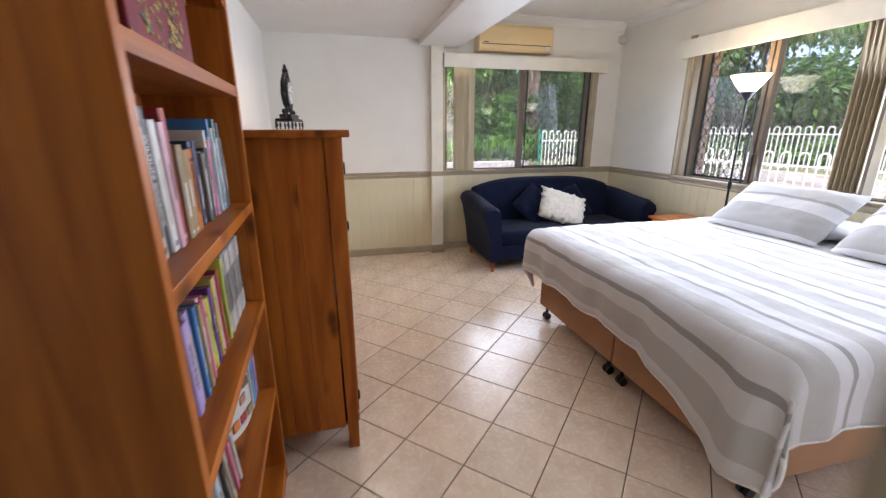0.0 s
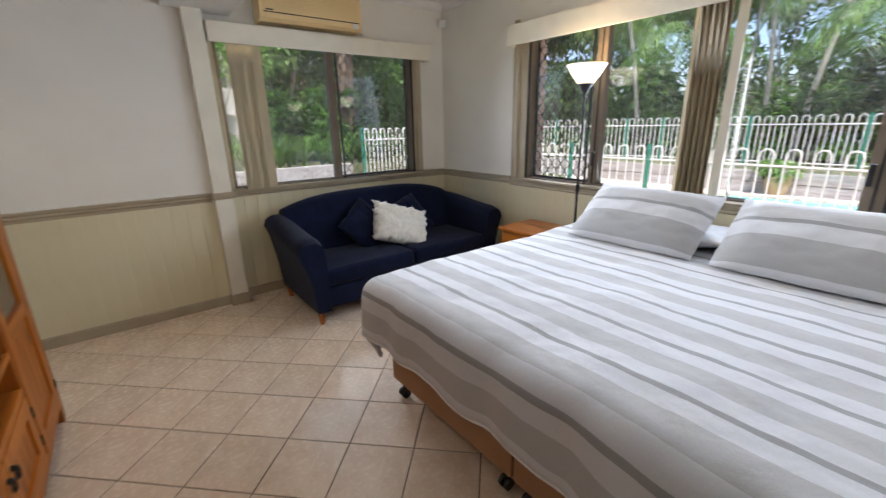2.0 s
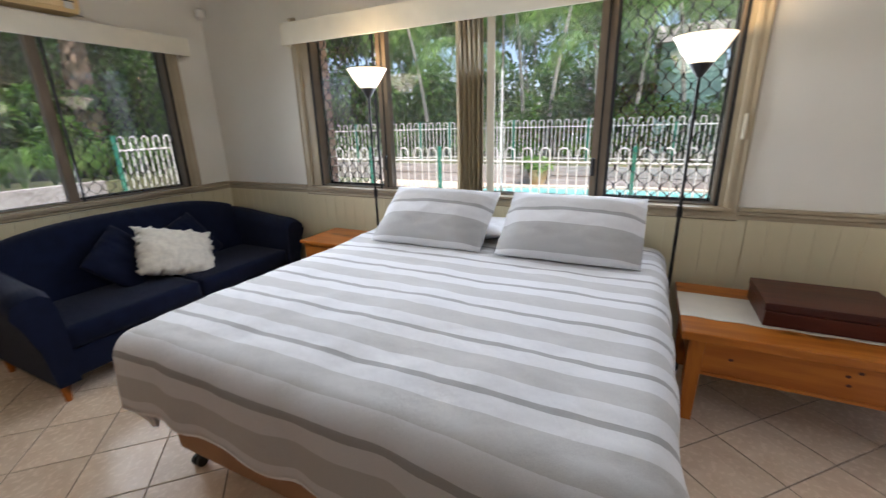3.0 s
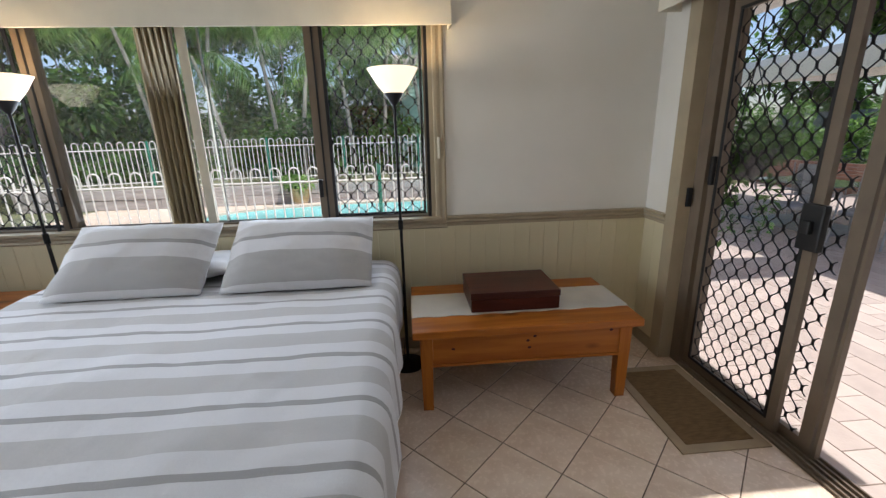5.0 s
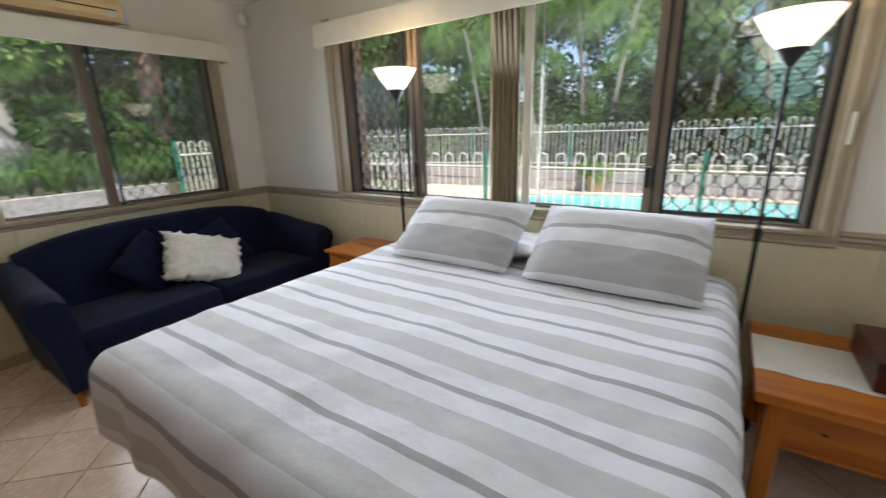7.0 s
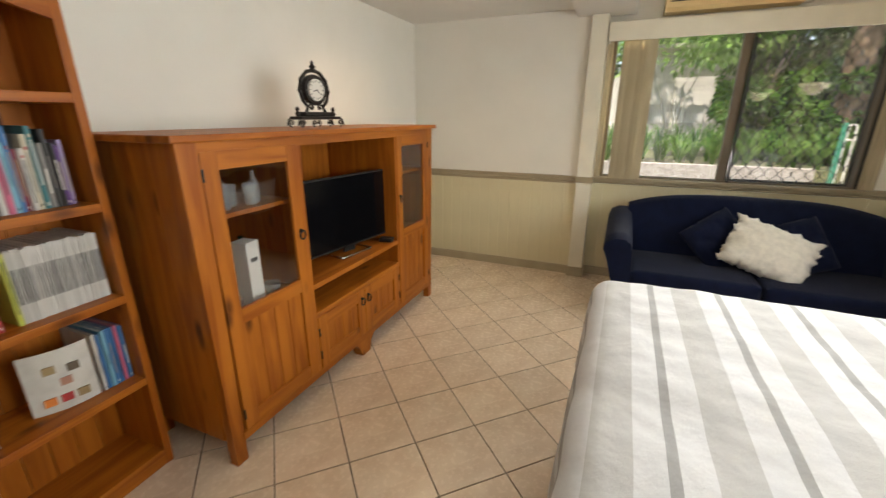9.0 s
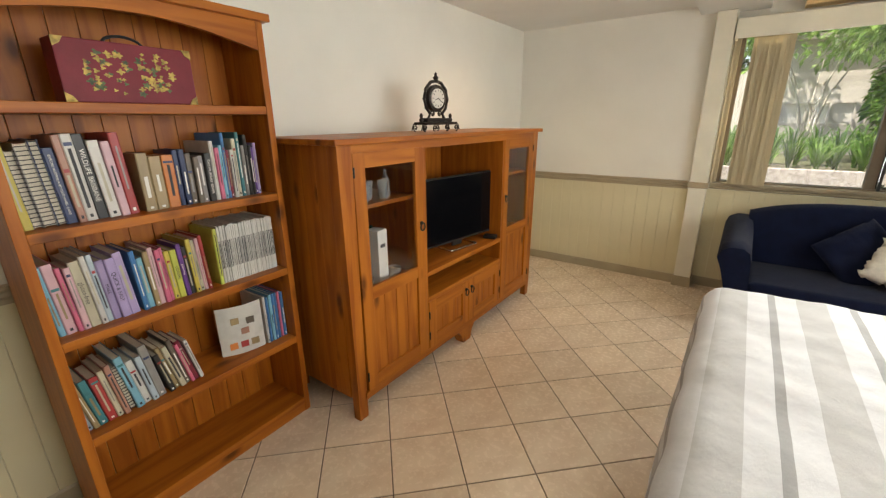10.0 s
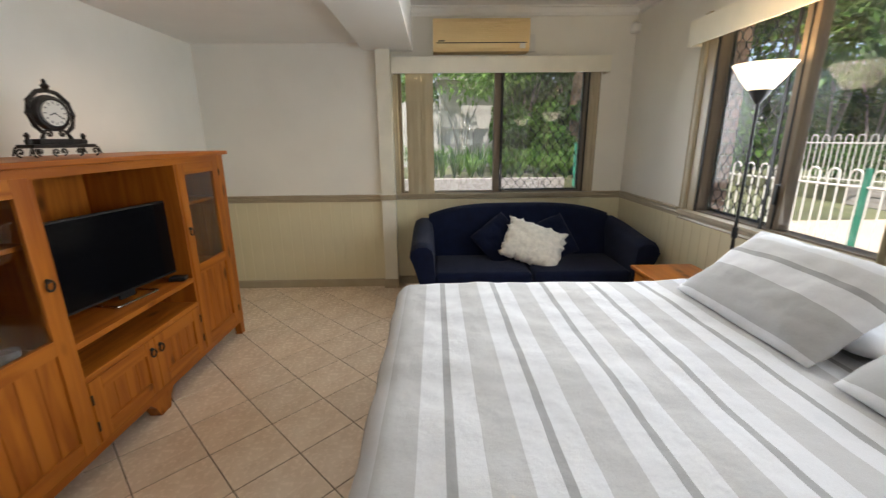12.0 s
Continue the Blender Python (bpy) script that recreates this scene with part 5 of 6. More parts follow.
part("crest", bm, "pewter", clock, smooth=50)

# ---- glassware in the cabinet ----
M["bottle_green"] = material("green_bottle_glass", (0.01, 0.05, 0.025), 0.08, vary=0.05, bump=0)
M["clear_ware"] = material("clear_glassware", (0.85, 0.88, 0.88), 0.04, vary=0.05, bump=0)
M["clear_ware"].node_tree.nodes["Principled BSDF"].inputs["Transmission Weight"].default_value = 0.82


def turned(name, at, rings, mat, label, category):
    bm = bmesh.new()
    lathe(bm, rings, 20)
    ob = new(name, finish(bm, name, mat, 50))
    ob.location = at
    return tagged(ob, label, category)


bm = boxes((0, 0.085, 0, 0.085, 0, 0.33), bevel=0.003)
wine = thing("wine_carton", (-0.02, 2.16, 0.68), "tall white cardboard bottle carton in the glazed cabinet", "box", turn=8)
part("carton", bm, "white", wine)
part("printed_band", boxes((0.0845, 0.0855, 0.02, 0.065, 0.23, 0.25)), "ink_dark", wine)
turned("wine_bottle", (-0.13, 2.31, 0.68), [(0.036, 0), (0.038, 0.01), (0.038, 0.19), (0.014, 0.24), (0.013, 0.30), (0.015, 0.302), (0.015, 0.31)], "bottle_green", "green glass wine bottle in the glazed cabinet", "bottle")
turned("wine_bottle", (-0.22, 2.05, 0.68), [(0.036, 0), (0.038, 0.01), (0.038, 0.19), (0.014, 0.24), (0.013, 0.30), (0.015, 0.302), (0.015, 0.31)], "bottle_green", "green glass wine bottle in the glazed cabinet", "bottle")
for x, y in ((0.03, 2.03), (-0.04, 1.99), (0.05, 2.09)):
    turned("tumbler", (x, y, 0.68), [(0.028, 0), (0.034, 0.085), (0.032, 0.085), (0.026, 0.006)], "clear_ware", "clear glass tumbler in the glazed cabinet", "glass")
for k in range(5):
    turned("tumbler", (0.02 - 0.05 * (k % 2), 1.98 + 0.075 * k, 1.175), [(0.026, 0), (0.033, 0.10), (0.031, 0.10), (0.024, 0.006)], "clear_ware", "clear glass tumbler on the cabinet shelf", "glass")
for x, y in ((-0.10, 1.97), (-0.12, 2.24), (0.06, 2.30)):
    turned("tumbler", (x, y, 0.68), [(0.034, 0), (0.04, 0.09), (0.038, 0.09), (0.032, 0.006)], "clear_ware", "clear glass tumbler in the glazed cabinet", "glass")
turned("spirit_bottle", (-0.02, 2.34, 1.175), [(0.025, 0), (0.026, 0.09), (0.01, 0.12), (0.01, 0.15)], "clear_ware", "small clear spirit bottle on the cabinet shelf", "bottle")
jug = turned("glass_jug", (-0.14, 2.16, 1.175), [(0.05, 0), (0.07, 0.05), (0.065, 0.11), (0.05, 0.15), (0.055, 0.17), (0.052, 0.17), (0.046, 0.15), (0.06, 0.10), (0.062, 0.05), (0.045, 0.008)], "clear_ware", "clear glass jug on the cabinet shelf", "jug")
bm = bmesh.new()
tube(bm, [(0, 0.055 + 0.05 * math.sin(math.pi * k / 10), 0.14 - 0.1 * k / 10) for k in range(11)], 0.007, 8)
part("handle", bm, "clear_ware", jug, smooth=60)
for y in (3.56, 3.66, 3.75):
    turned("wine_glass", (-0.05, y, 0.68), [(0.03, 0), (0.03, 0.003), (0.004, 0.008), (0.004, 0.07), (0.03, 0.10), (0.032, 0.14), (0.028, 0.16), (0.026, 0.16), (0.029, 0.14), (0.027, 0.102), (0.003, 0.075)], "clear_ware", "stemmed wine glass in the glazed cabinet", "glass")


# ---- garden: plants ----
def leaf_cloud(bm, blobs, count, size, rnd, droop=0.4):
    """Small folded leaves strewn through uneven clumps; each blob is centre and radii."""
    for _ in range(count):
        (cx, cy, cz), (rx, ry, rz) = rnd.choice(blobs)
        while True:
            p = Vector((rnd.uniform(-1, 1), rnd.uniform(-1, 1), rnd.uniform(-1, 1)))
            if 0.15 < p.length < 1:
                break
        p *= (0.55 + 0.45 * rnd.random()) / max(p.length, 0.3) * min(1, p.length + 0.35)
        c = Vector((cx + p.x * rx, cy + p.y * ry, cz + p.z * rz))
        s = size * rnd.uniform(0.6, 1.4)
        d = (p.normalized() + Vector((rnd.uniform(-1, 1), rnd.uniform(-1, 1), rnd.uniform(-1, 0.4)))).normalized()
        side = d.cross(Vector((rnd.uniform(-1, 1), rnd.uniform(-1, 1), 1))).normalized()
        tip, mid = c + d * s - Vector((0, 0, droop * s * 0.5)), c + d * s * 0.5
        a, b = mid + side * s * 0.24, mid - side * s * 0.24
        v = [bm.verts.new(q) for q in (c, a, tip, b)]
        bm.faces.new((v[0], v[1], v[2])), bm.faces.new((v[0], v[2], v[3]))


def shrub(at, spread, height, mat, leaf, count, seed, label, name="shrub", lift=0.15):
    rnd = random.Random(seed)
    s = thing(name, at, label, "shrub" if name == "shrub" else "tree", "garden shrubs")
    bm = bmesh.new()
    tips = []
    for k in range(5):
        a = rnd.uniform(0, 6.28)
        tip = (spread * 0.6 * math.cos(a), spread * 0.6 * math.sin(a), height * rnd.uniform(0.5, 0.85))
        tube(bm, [(0.03 * k, 0, 0), (tip[0] * 0.3, tip[1] * 0.3, tip[2] * 0.5), tip], 0.012 + height * 0.006, 6, 0.004)
        tips.append(tip)
    part("trunk", bm, "bark", s)
    blobs = [((rnd.uniform(-0.7, 0.7) * spread, rnd.uniform(-0.7, 0.7) * spread, height * (lift + (0.9 - lift) * rnd.random())), (spread * rnd.uniform(0.25, 0.5), spread * rnd.uniform(0.25, 0.5), height * rnd.uniform(0.1, 0.2))) for _ in range(16)]
    bm = bmesh.new()
    leaf_cloud(bm, blobs, count, leaf, rnd)
    part("crown", bm, mat, s)
    return s


def strap_plant(at, seed, mat="leaf_bright", h=0.5, n=26):
    rnd = random.Random(seed)
    bm = bmesh.new()
    for _ in range(n):
        a, reach, top, w = rnd.uniform(0, 6.28), rnd.uniform(0.15, 0.42), h * rnd.uniform(0.6, 1.1), rnd.uniform(0.016, 0.032)
        side = Vector((-math.sin(a), math.cos(a), 0)) * w
        prev = None
        for k in range(6):
            t = k / 5
            c = Vector((math.cos(a) * reach * t, math.sin(a) * reach * t, top * (1.6 * t - 1.0 * t * t)))
            ww = side * (1 - t * 0.9)
            cur = (bm.verts.new(c - ww), bm.verts.new(c + Vector((0, 0, -0.004))), bm.verts.new(c + ww))
            if prev:
                bm.faces.new((prev[0], prev[1], cur[1], cur[0])), bm.faces.new((prev[1], prev[2], cur[2], cur[1]))
            prev = cur
    ob = new("strap_leaf_plant", finish(bm, "strap_leaf_plant", mat))
    ob.location = at
    return tagged(ob, "clump of bright green strap leaves in the garden bed", "plant", "strap-leaf plants")


def palm(at, height, lean, seed, fronds=9, reach=1.7):
    rnd = random.Random(seed)
    p = thing("palm_tree", at, "slender grey-trunked palm with arching green fronds", "palm tree", "palms behind the pool")
    pts = [(lean[0] * (k / 8) ** 1.6, lean[1] * (k / 8) ** 1.6, height * k / 8) for k in range(9)]
    bm = bmesh.new()
    tube(bm, pts, 0.075, 10, 0.05)
    part("trunk", bm, "bark", p, smooth=60)
    top = Vector(pts[-1])
    for f in range(fronds):
        a = f * 2.399 + rnd.uniform(-0.3, 0.3)
        rise = rnd.uniform(0.1, 1.1)
        bm = bmesh.new()
        line = []
        for k in range(15):
            t = k / 14
            line.append(top + Vector((math.cos(a) * reach * t, math.sin(a) * reach * t, rise * t * 1.5 - (rise + 1.0) * t * t * 1.1)))
        tube(bm, line, 0.014, 5, 0.003)
        for k in range(2, 15):
            for sub in (0, 0.5):
                if k == 14 and sub:
                    continue
                c = line[k] if not sub else (line[k] + line[k + 1]) / 2
                d = (line[min(k + 1, 14)] - line[k - 1]).normalized()
                for sgn in (-1, 1):
                    out = d.cross(Vector((0, 0, 1))).normalized() * sgn
                    l = reach * 0.30 * (0.35 + math.sin(math.pi * (k + sub) / 15.5)) * rnd.uniform(0.85, 1.1)
                    tip = c + (out * 0.8 + d * 0.55).normalized() * l - Vector((0, 0, l * rnd.uniform(0.25, 0.7)))
                    mid = (c + tip) / 2 + Vector((0, 0, l * 0.09))
                    w = d * 0.022
                    v = [bm.verts.new(q) for q in (c - w * 0.6, c + w * 0.6, mid + w, tip, mid - w)]
                    bm.faces.new((v[0], v[1], v[2], v[4])), bm.faces.new((v[4], v[2], v[3]))
        part("frond", bm, "leaf" if f % 3 else "leaf_bright", p)
    return p


# ---- garden: pool, fences, terraces ----
DZ = -0.13
deck = setting("pavement", boxes((4.3, 12.2, -7, 9.0, GZ - 0.1, DZ - 0.004)), "coping", "pale paving round the pool", "paving")


def pool_edge(grow, n=64):
    out = []
    for k in range(n):
        a = 2 * math.pi * k / n
        r = 1 + 0.12 * math.cos(2 * a + 0.6) - 0.08 * math.cos(3 * a)
        out.append((9.85 + (1.85 * r + grow) * math.cos(a), 1.6 + (4.4 * r + grow) * math.sin(a)))
    return out


bm = bmesh.new()
prism(bm, pool_edge(0), "z", DZ - 0.004, DZ + 0.012)
setting("water", bm, "water", "turquoise swimming pool water", "water")
inner_edge, outer_edge = pool_edge(0.01), pool_edge(0.34)
cop = setting("pool_coping", boxes((9.8, 9.81, 1.6, 1.61, GZ - 0.1, GZ - 0.09)), "coping", "cream stone coping round the pool", "coping")
for k in range(64):
    q = (k + 1) % 64
    bm = bmesh.new()
    mix2 = lambda a, b, t: (a[0] + (b[0] - a[0]) * t, a[1] + (b[1] - a[1]) * t)
    prism(bm, [mix2(inner_edge[k], inner_edge[q], 0.02), mix2(inner_edge[k], inner_edge[q], 0.98), mix2(outer_edge[k], outer_edge[q], 0.98), mix2(outer_edge[k], outer_edge[q], 0.02)], "z", DZ - 0.004, DZ + 0.06)
    part("coping_stone", bm, "coping", cop)


def hoop_fence(points, top, foot, pitch, label, posts_every=11):
    """A pool fence of bent bars, each bar a hoop of two pickets, between two rails, on green posts."""
    f = thing("pool_fence", (0, 0, 0), label, "fence", "pool fences")
    r = pitch * 0.27
    bm = bmesh.new()
    line = [(0, -r, foot + 0.06), (0, -r, top - r)] + [(0, -r * math.cos(math.pi * k / 8), top - r + r * math.sin(math.pi * k / 8)) for k in range(1, 8)] + [(0, r, top - r), (0, r, foot + 0.06)]
    tube(bm, line, 0.0115, 6)
    hoop = finish(bm, "hoop", "fence_white", 60)
    bm = boxes((-0.025, 0.025, -0.025, 0.025, foot - 0.1, top + 0.02), bevel=0.004)
    post = finish(bm, "post", "fence_green")
    for (x0, y0), (x1, y1) in zip(points, points[1:]):
        d = Vector((x1 - x0, y1 - y0))
        n = int(d.length / pitch)
        yaw = math.degrees(math.atan2(d.y, d.x)) - 90
        for k in range(n):
            t = (k + 0.5) / n
            ob = new("hoop", hoop)
            ob.matrix_basis = pose(x0 + d.x * t, y0 + d.y * t, 0, 0, 0, yaw)
            ob.parent = f
            if k % posts_every == 0:
                ob = new("post", post)
                ob.matrix_basis = pose(x0 + d.x * k / n, y0 + d.y * k / n, 0, 0, 0, yaw)
                ob.parent = f
        for z in (foot + 0.12, top - 0.2):
            bm = bmesh.new()
            tube(bm, [(x0, y0, z), (x1, y1, z)], 0.016, 6)
            part("rail", bm, "fence_white", f)
    return f


hoop_fence([(6.6, 8.3), (6.9, 4.2), (6.9, -2.6), (13.2, -2.6)], 1.18, DZ, 0.255, "cream hoop-topped metal pool fence with green posts")
hoop_fence([(4.33, 8.3), (6.55, 8.3)], 1.48, DZ, 0.16, "white hoop-topped metal fence beside the garden bed", 9)
hoop_fence([(11.6, 12.0), (13.3, 7.0), (13.3, -7.0)], 1.58, 0.38, 0.235, "white hoop-topped metal fence along the upper terrace", 9)


def sleeper_wall(a, b, courses, height, z0, thick, axis, at, label):
    w = thing("retaining_wall", (0, 0, 0), label, "retaining wall", "sleeper walls")
    rnd = random.Random(int(at * 10))
    for c in range(courses):
        p = a
        first = c % 2
        while p < b - 0.05:
            l = 1.1 if first else 2.2
            first = 0
            q = min(b, p + l)
            o = rnd.uniform(-0.015, 0.015)
            z = z0 + c * height
            bm = boxes((at + o, at + o + thick, p + 0.006, q - 0.006, z, z + height - 0.008), bevel=0.01) if axis == "y" else boxes((p + 0.006, q - 0.006, at + o, at + o + thick, z, z + height - 0.008), bevel=0.01)
            part("sleeper", bm, "sleeper", w)
            p = q
    return w


sleeper_wall(-8, 11, 2, 0.26, DZ, 0.12, "y", 12.2, "weathered grey timber sleeper wall behind the pool")
setting("terrace", boxes((12.3, 45, -30, 40, GZ - 0.1, 0.38)), "soil", "raised garden bed behind the pool", "ground")
sleeper_wall(-6, 4.3, 4, 0.24, GZ, 0.12, "x", 8.75, "weathered grey timber sleeper wall of the garden bed")
setting("garden_bed", boxes((-14, 6.4, 8.87, 40, GZ - 0.1, 0.80)), "soil", "raised garden bed behind the house", "ground")

# potted plant on the coping
pot = thing("plant_pot", (11.92, 3.75, DZ), "sandstone-coloured pot with a low bright plant beside the pool", "plant pot")
bm = bmesh.new()
lathe(bm, [(0.14, 0), (0.2, 0.12), (0.24, 0.32), (0.22, 0.4), (0.25, 0.42), (0.25, 0.45), (0.2, 0.45), (0.19, 0.4)], 24)
part("pot", bm, "terracotta", pot, smooth=40)
bm = bmesh.new()
leaf_cloud(bm, [((0, 0, 0.6), (0.38, 0.38, 0.18)), ((0.1, 0.2, 0.66), (0.25, 0.25, 0.12))], 420, 0.12, random.Random(3))
part("foliage", bm, "leaf_bright", pot)

# palms and thickets past the pool
for k, (x, y, h, lx, ly) in enumerate(((15.0, 8.6, 4.6, 0.2, 0.9), (15.6, 7.4, 5.4, 0.3, -0.5), (14.6, 6.4, 3.6, 0, 0.7), (16.4, 5.4, 6.0, 0.2, 0.6), (15.1, 4.3, 4.6, 0.1, -0.6), (14.7, 2.6, 3.4, 0, 0.3), (16.0, 1.7, 5.2, 0.3, -0.4), (15.0, 0.3, 4.2, 0, 0.5), (14.8, -1.5, 4.6, 0.3, -0.5), (16.4, -3.0, 5.6, 0, 0.4), (15.2, -4.6, 4.4, 0.2, -0.3))):
    palm((x, y, 0.37), h, (lx, ly), 50 + k, 10, 1.9)
for k in range(16):
    rnd = random.Random(200 + k)
    shrub((rnd.uniform(14.2, 16.5), -9 + k * 1.45, 0.37), rnd.uniform(0.8, 1.2), rnd.uniform(0.8, 2.0), "leaf" if k % 3 else "leaf_dark", 0.17, 1300, 300 + k, "dense green shrub under the palms behind the fence")
big = shrub((20.5, -12, 0.37), 2.6, 8.5, "leaf", 0.34, 6200, 400, "tall dark leafy tree closing the garden", "leafy_tree", 0.05)
for k in range(1, 12):
    rnd = random.Random(500 + k)
    copy_thing(big, pose(19.5 + rnd.uniform(0, 2.5), -12 + k * 2.6, 0.37, 0, 0, rnd.uniform(0, 360)))
for k in range(9):
    copy_thing(big, pose(20 - k * 1.9, 14.5 + k * 0.75 + (k % 2), 0.37, 0, 0, 47 * k))
M["shed_green"] = material("pale_green_boards", (0.30, 0.50, 0.42), 0.6, vary=0.06, bump=0.05)
shed = thing("garden_shed", (17.2, 0.2, 0.37), "pale green weatherboard building among the trees", "shed")
for k in range(22):
    bm = bmesh.new()
    prism(bm, [(-0.02, 0.16 * k), (0.02, 0.16 * k), (0.0, 0.16 * k + 0.165)], "y", -0.9, 0.9)
    part("weatherboard", bm, "shed_green", shed)
part("body", boxes((0.03, 2.2, -0.9, 0.9, 0, 3.5)), "shed_green", shed)
bm = bmesh.new()
prism(bm, [(-0.2, 3.5), (2.4, 3.5), (1.1, 4.2)], "y", -1.1, 1.1)
part("roof", bm, "sleeper", shed)

# garden outside the sofa window
for k in range(46):
    rnd = random.Random(700 + k)
    strap_plant((0.3 + (k % 23) * 0.245 + rnd.uniform(-0.1, 0.1), 9.15 + (k // 23) * 0.55 + rnd.uniform(-0.15, 0.15), 0.80), 720 + k % 6, "leaf_bright" if k % 2 else "leaf", rnd.choice((0.7, 0.85, 0.95)))
for k, (x, y, sp, h, mt) in enumerate(((4.3, 12.6, 0.8, 3.6, "leaf"), (4.0, 11.4, 1.2, 3.8, "leaf"), (5.4, 11.8, 1.2, 4.0, "leaf_dark"), (0.6, 15.0, 1.4, 5.0, "leaf_bright"), (3.75, 10.5, 0.6, 1.5, "leaf"), (4.8, 10.4, 0.7, 1.5, "leaf"), (6.9, 12.4, 1.4, 4.6, "leaf"), (8.6, 13.0, 1.5, 5.0, "leaf_dark"))):
    shrub((x, y, 0.80), sp, h, mt, 0.15, 4800, 800 + k, "tall leafy shrub over the garden bed", lift=0.3 if mt == "leaf_bright" else 0.08)
shrub((2.4, 10.9, 0.80), 1.5, 3.6, "leaf_bright", 0.14, 2600, 860, "overhanging bright green branch above the garden bed", lift=0.56)
far = shrub((-4, 16.5, 0.80), 2.8, 7.5, "leaf_dark", 0.3, 4200, 870, "tall dark leafy tree behind the garden", "leafy_tree", 0.05)
for k in range(1, 6):
    copy_thing(far, pose(-4 + k * 3.0, 16.5 + (k % 2), 0.80, 0, 0, 70 * k))
M["paling"] = wood("grey_paling", (0.58, 0.55, 0.50), (0.42, 0.39, 0.35), "z", 0.9, knots=False)
fence = thing("timber_fence", (-2.5, 12.6, 0.80), "weathered grey paling fence behind the garden bed", "fence")
for k in range(42):
    part("paling", boxes((k * 0.105, k * 0.105 + 0.1, 0.0, 0.02, 0, 1.75 + 0.02 * math.sin(k * 2.3))), "paling", fence)
for z in (0.4, 1.4):
    part("rail", boxes((0, 4.4, 0.02, 0.07, z, z + 0.09)), "paling", fence)

# broad trunk between the garden bed and the fence
old_tree = thing("leafy_tree", (5.0, 10.2, 0.6), "broad rough brown tree trunk with limbs and green leaves", "tree")
rnd = random.Random(66)
bm = bmesh.new()
tube(bm, [(0, 0, 0), (0.03, 0.02, 0.8), (-0.02, 0.05, 1.8), (0.05, 0.0, 3.0), (0.12, 0.1, 4.4)], 0.27, 12, 0.13)
part("trunk", bm, "brown_bark", old_tree, smooth=60)
for k in range(5):
    a = k * 1.26 + 0.4
    bm = bmesh.new()
    tube(bm, [(0, 0, 2.3 + 0.3 * k), (0.7 * math.cos(a), 0.7 * math.sin(a), 3.0 + 0.3 * k), (1.5 * math.cos(a), 1.5 * math.sin(a), 3.3 + 0.35 * k)], 0.09, 8, 0.03)
    part("limb", bm, "brown_bark", old_tree, smooth=60)
bm = bmesh.new()
leaf_cloud(bm, [((1.4 * math.cos(k * 1.26 + 0.4), 1.4 * math.sin(k * 1.26 + 0.4), 3.3 + 0.35 * k), (0.8, 0.8, 0.45)) for k in range(5)], 3000, 0.16, rnd)
part("crown", bm, "leaf_bright", old_tree)

# neighbour's wall with a small window, seen over the strap leaves
M["render_wall"] = material("pale_grey_render", (0.50, 0.47, 0.43), 0.9, vary=0.08, scale=2, bump=0.3, fine=60)
house = thing("outbuilding", (2.0, 12.75, 0.6), "pale grey rendered outbuilding behind the garden bed", "building")
part("wall", boxes((-0.05, 1.9, 0, 0.15, 0, 0.80), (-0.05, 0.05, 0, 0.15, 0.80, 1.28), (1.3, 1.9, 0, 0.15, 0.80, 1.28), (-0.05, 1.9, 0, 0.15, 1.28, 2.5)), "render_wall", house)
part("roof", boxes((-0.15, 2.0, -0.25, 2.4, 2.5, 2.58)), "sleeper", house)
part("side_wall", boxes((-0.05, 0.08, 0.15, 2.2, 0, 2.5), (1.77, 1.9, 0.15, 2.2, 0, 2.5), (0.08, 1.77, 2.05, 2.2, 0, 2.5)), "render_wall", house)
win_far = part("window", boxes((0.05, 1.3, -0.01, 0.06, 0.80, 0.84), (0.05, 1.3, -0.01, 0.06, 1.24, 1.28), (0.05, 0.09, -0.01, 0.06, 0.84, 1.24), (1.26, 1.3, -0.01, 0.06, 0.84, 1.24), (0.48, 0.52, -0.01, 0.06, 0.84, 1.24), (0.86, 0.90, -0.01, 0.06, 0.84, 1.24)), "render_wall", house)
for x0, x1 in ((0.09, 0.48), (0.52, 0.86), (0.90, 1.26)):
    part("pane", boxes((x0, x1, 0.02, 0.026, 0.84, 1.24)), "glass", win_far)
    # white sheet added behind the pane, standing in for its pale reflection
    part("curtain", boxes((x0 - 0.01, x1 + 0.01, 0.07, 0.08, 0.83, 1.25)), "white", win_far)

# ---- patio outside the sliding door ----
M["brick"] = material("red_brown_brick", (0.33, 0.17, 0.12), 0.85, vary=0.15, scale=10, bump=0.4, fine=60, per_object=0.15)
M["cushion"] = material("grey_outdoor_cloth", (0.36, 0.35, 0.34), 0.9, vary=0.08, bump=0.2, fine=200)
M["alu"] = material("grey_metal", (0.35, 0.35, 0.36), 0.4, metal=0.7, vary=0.05, bump=0.02)
M["far_fence"] = material("slate_blue_fence", (0.16, 0.19, 0.21), 0.6, vary=0.08, bump=0.05)
patio = setting("patio", boxes((0.6, 14, -11, YS - 0.2, GZ - 0.1, -0.034)), "grout", "cream and pink patio pavers", "paving")
roof = setting("patio_roof", boxes((2.6, 9.5, -8.2, -4.6, 2.45, 2.55)), "ceiling", "white-lined roof over the patio", "roof")
part("beam", boxes((2.6, 9.5, -4.72, -4.6, 2.2, 2.45)), "valance", roof)
part("beam", boxes((2.6, 2.72, -8.2, -4.72, 2.25, 2.45)), "valance", roof)
for x in (9.4, 2.7):
    part("post", boxes((x - 0.05, x + 0.05, -4.7, -4.62, -0.034, 2.2)), "valance", roof)
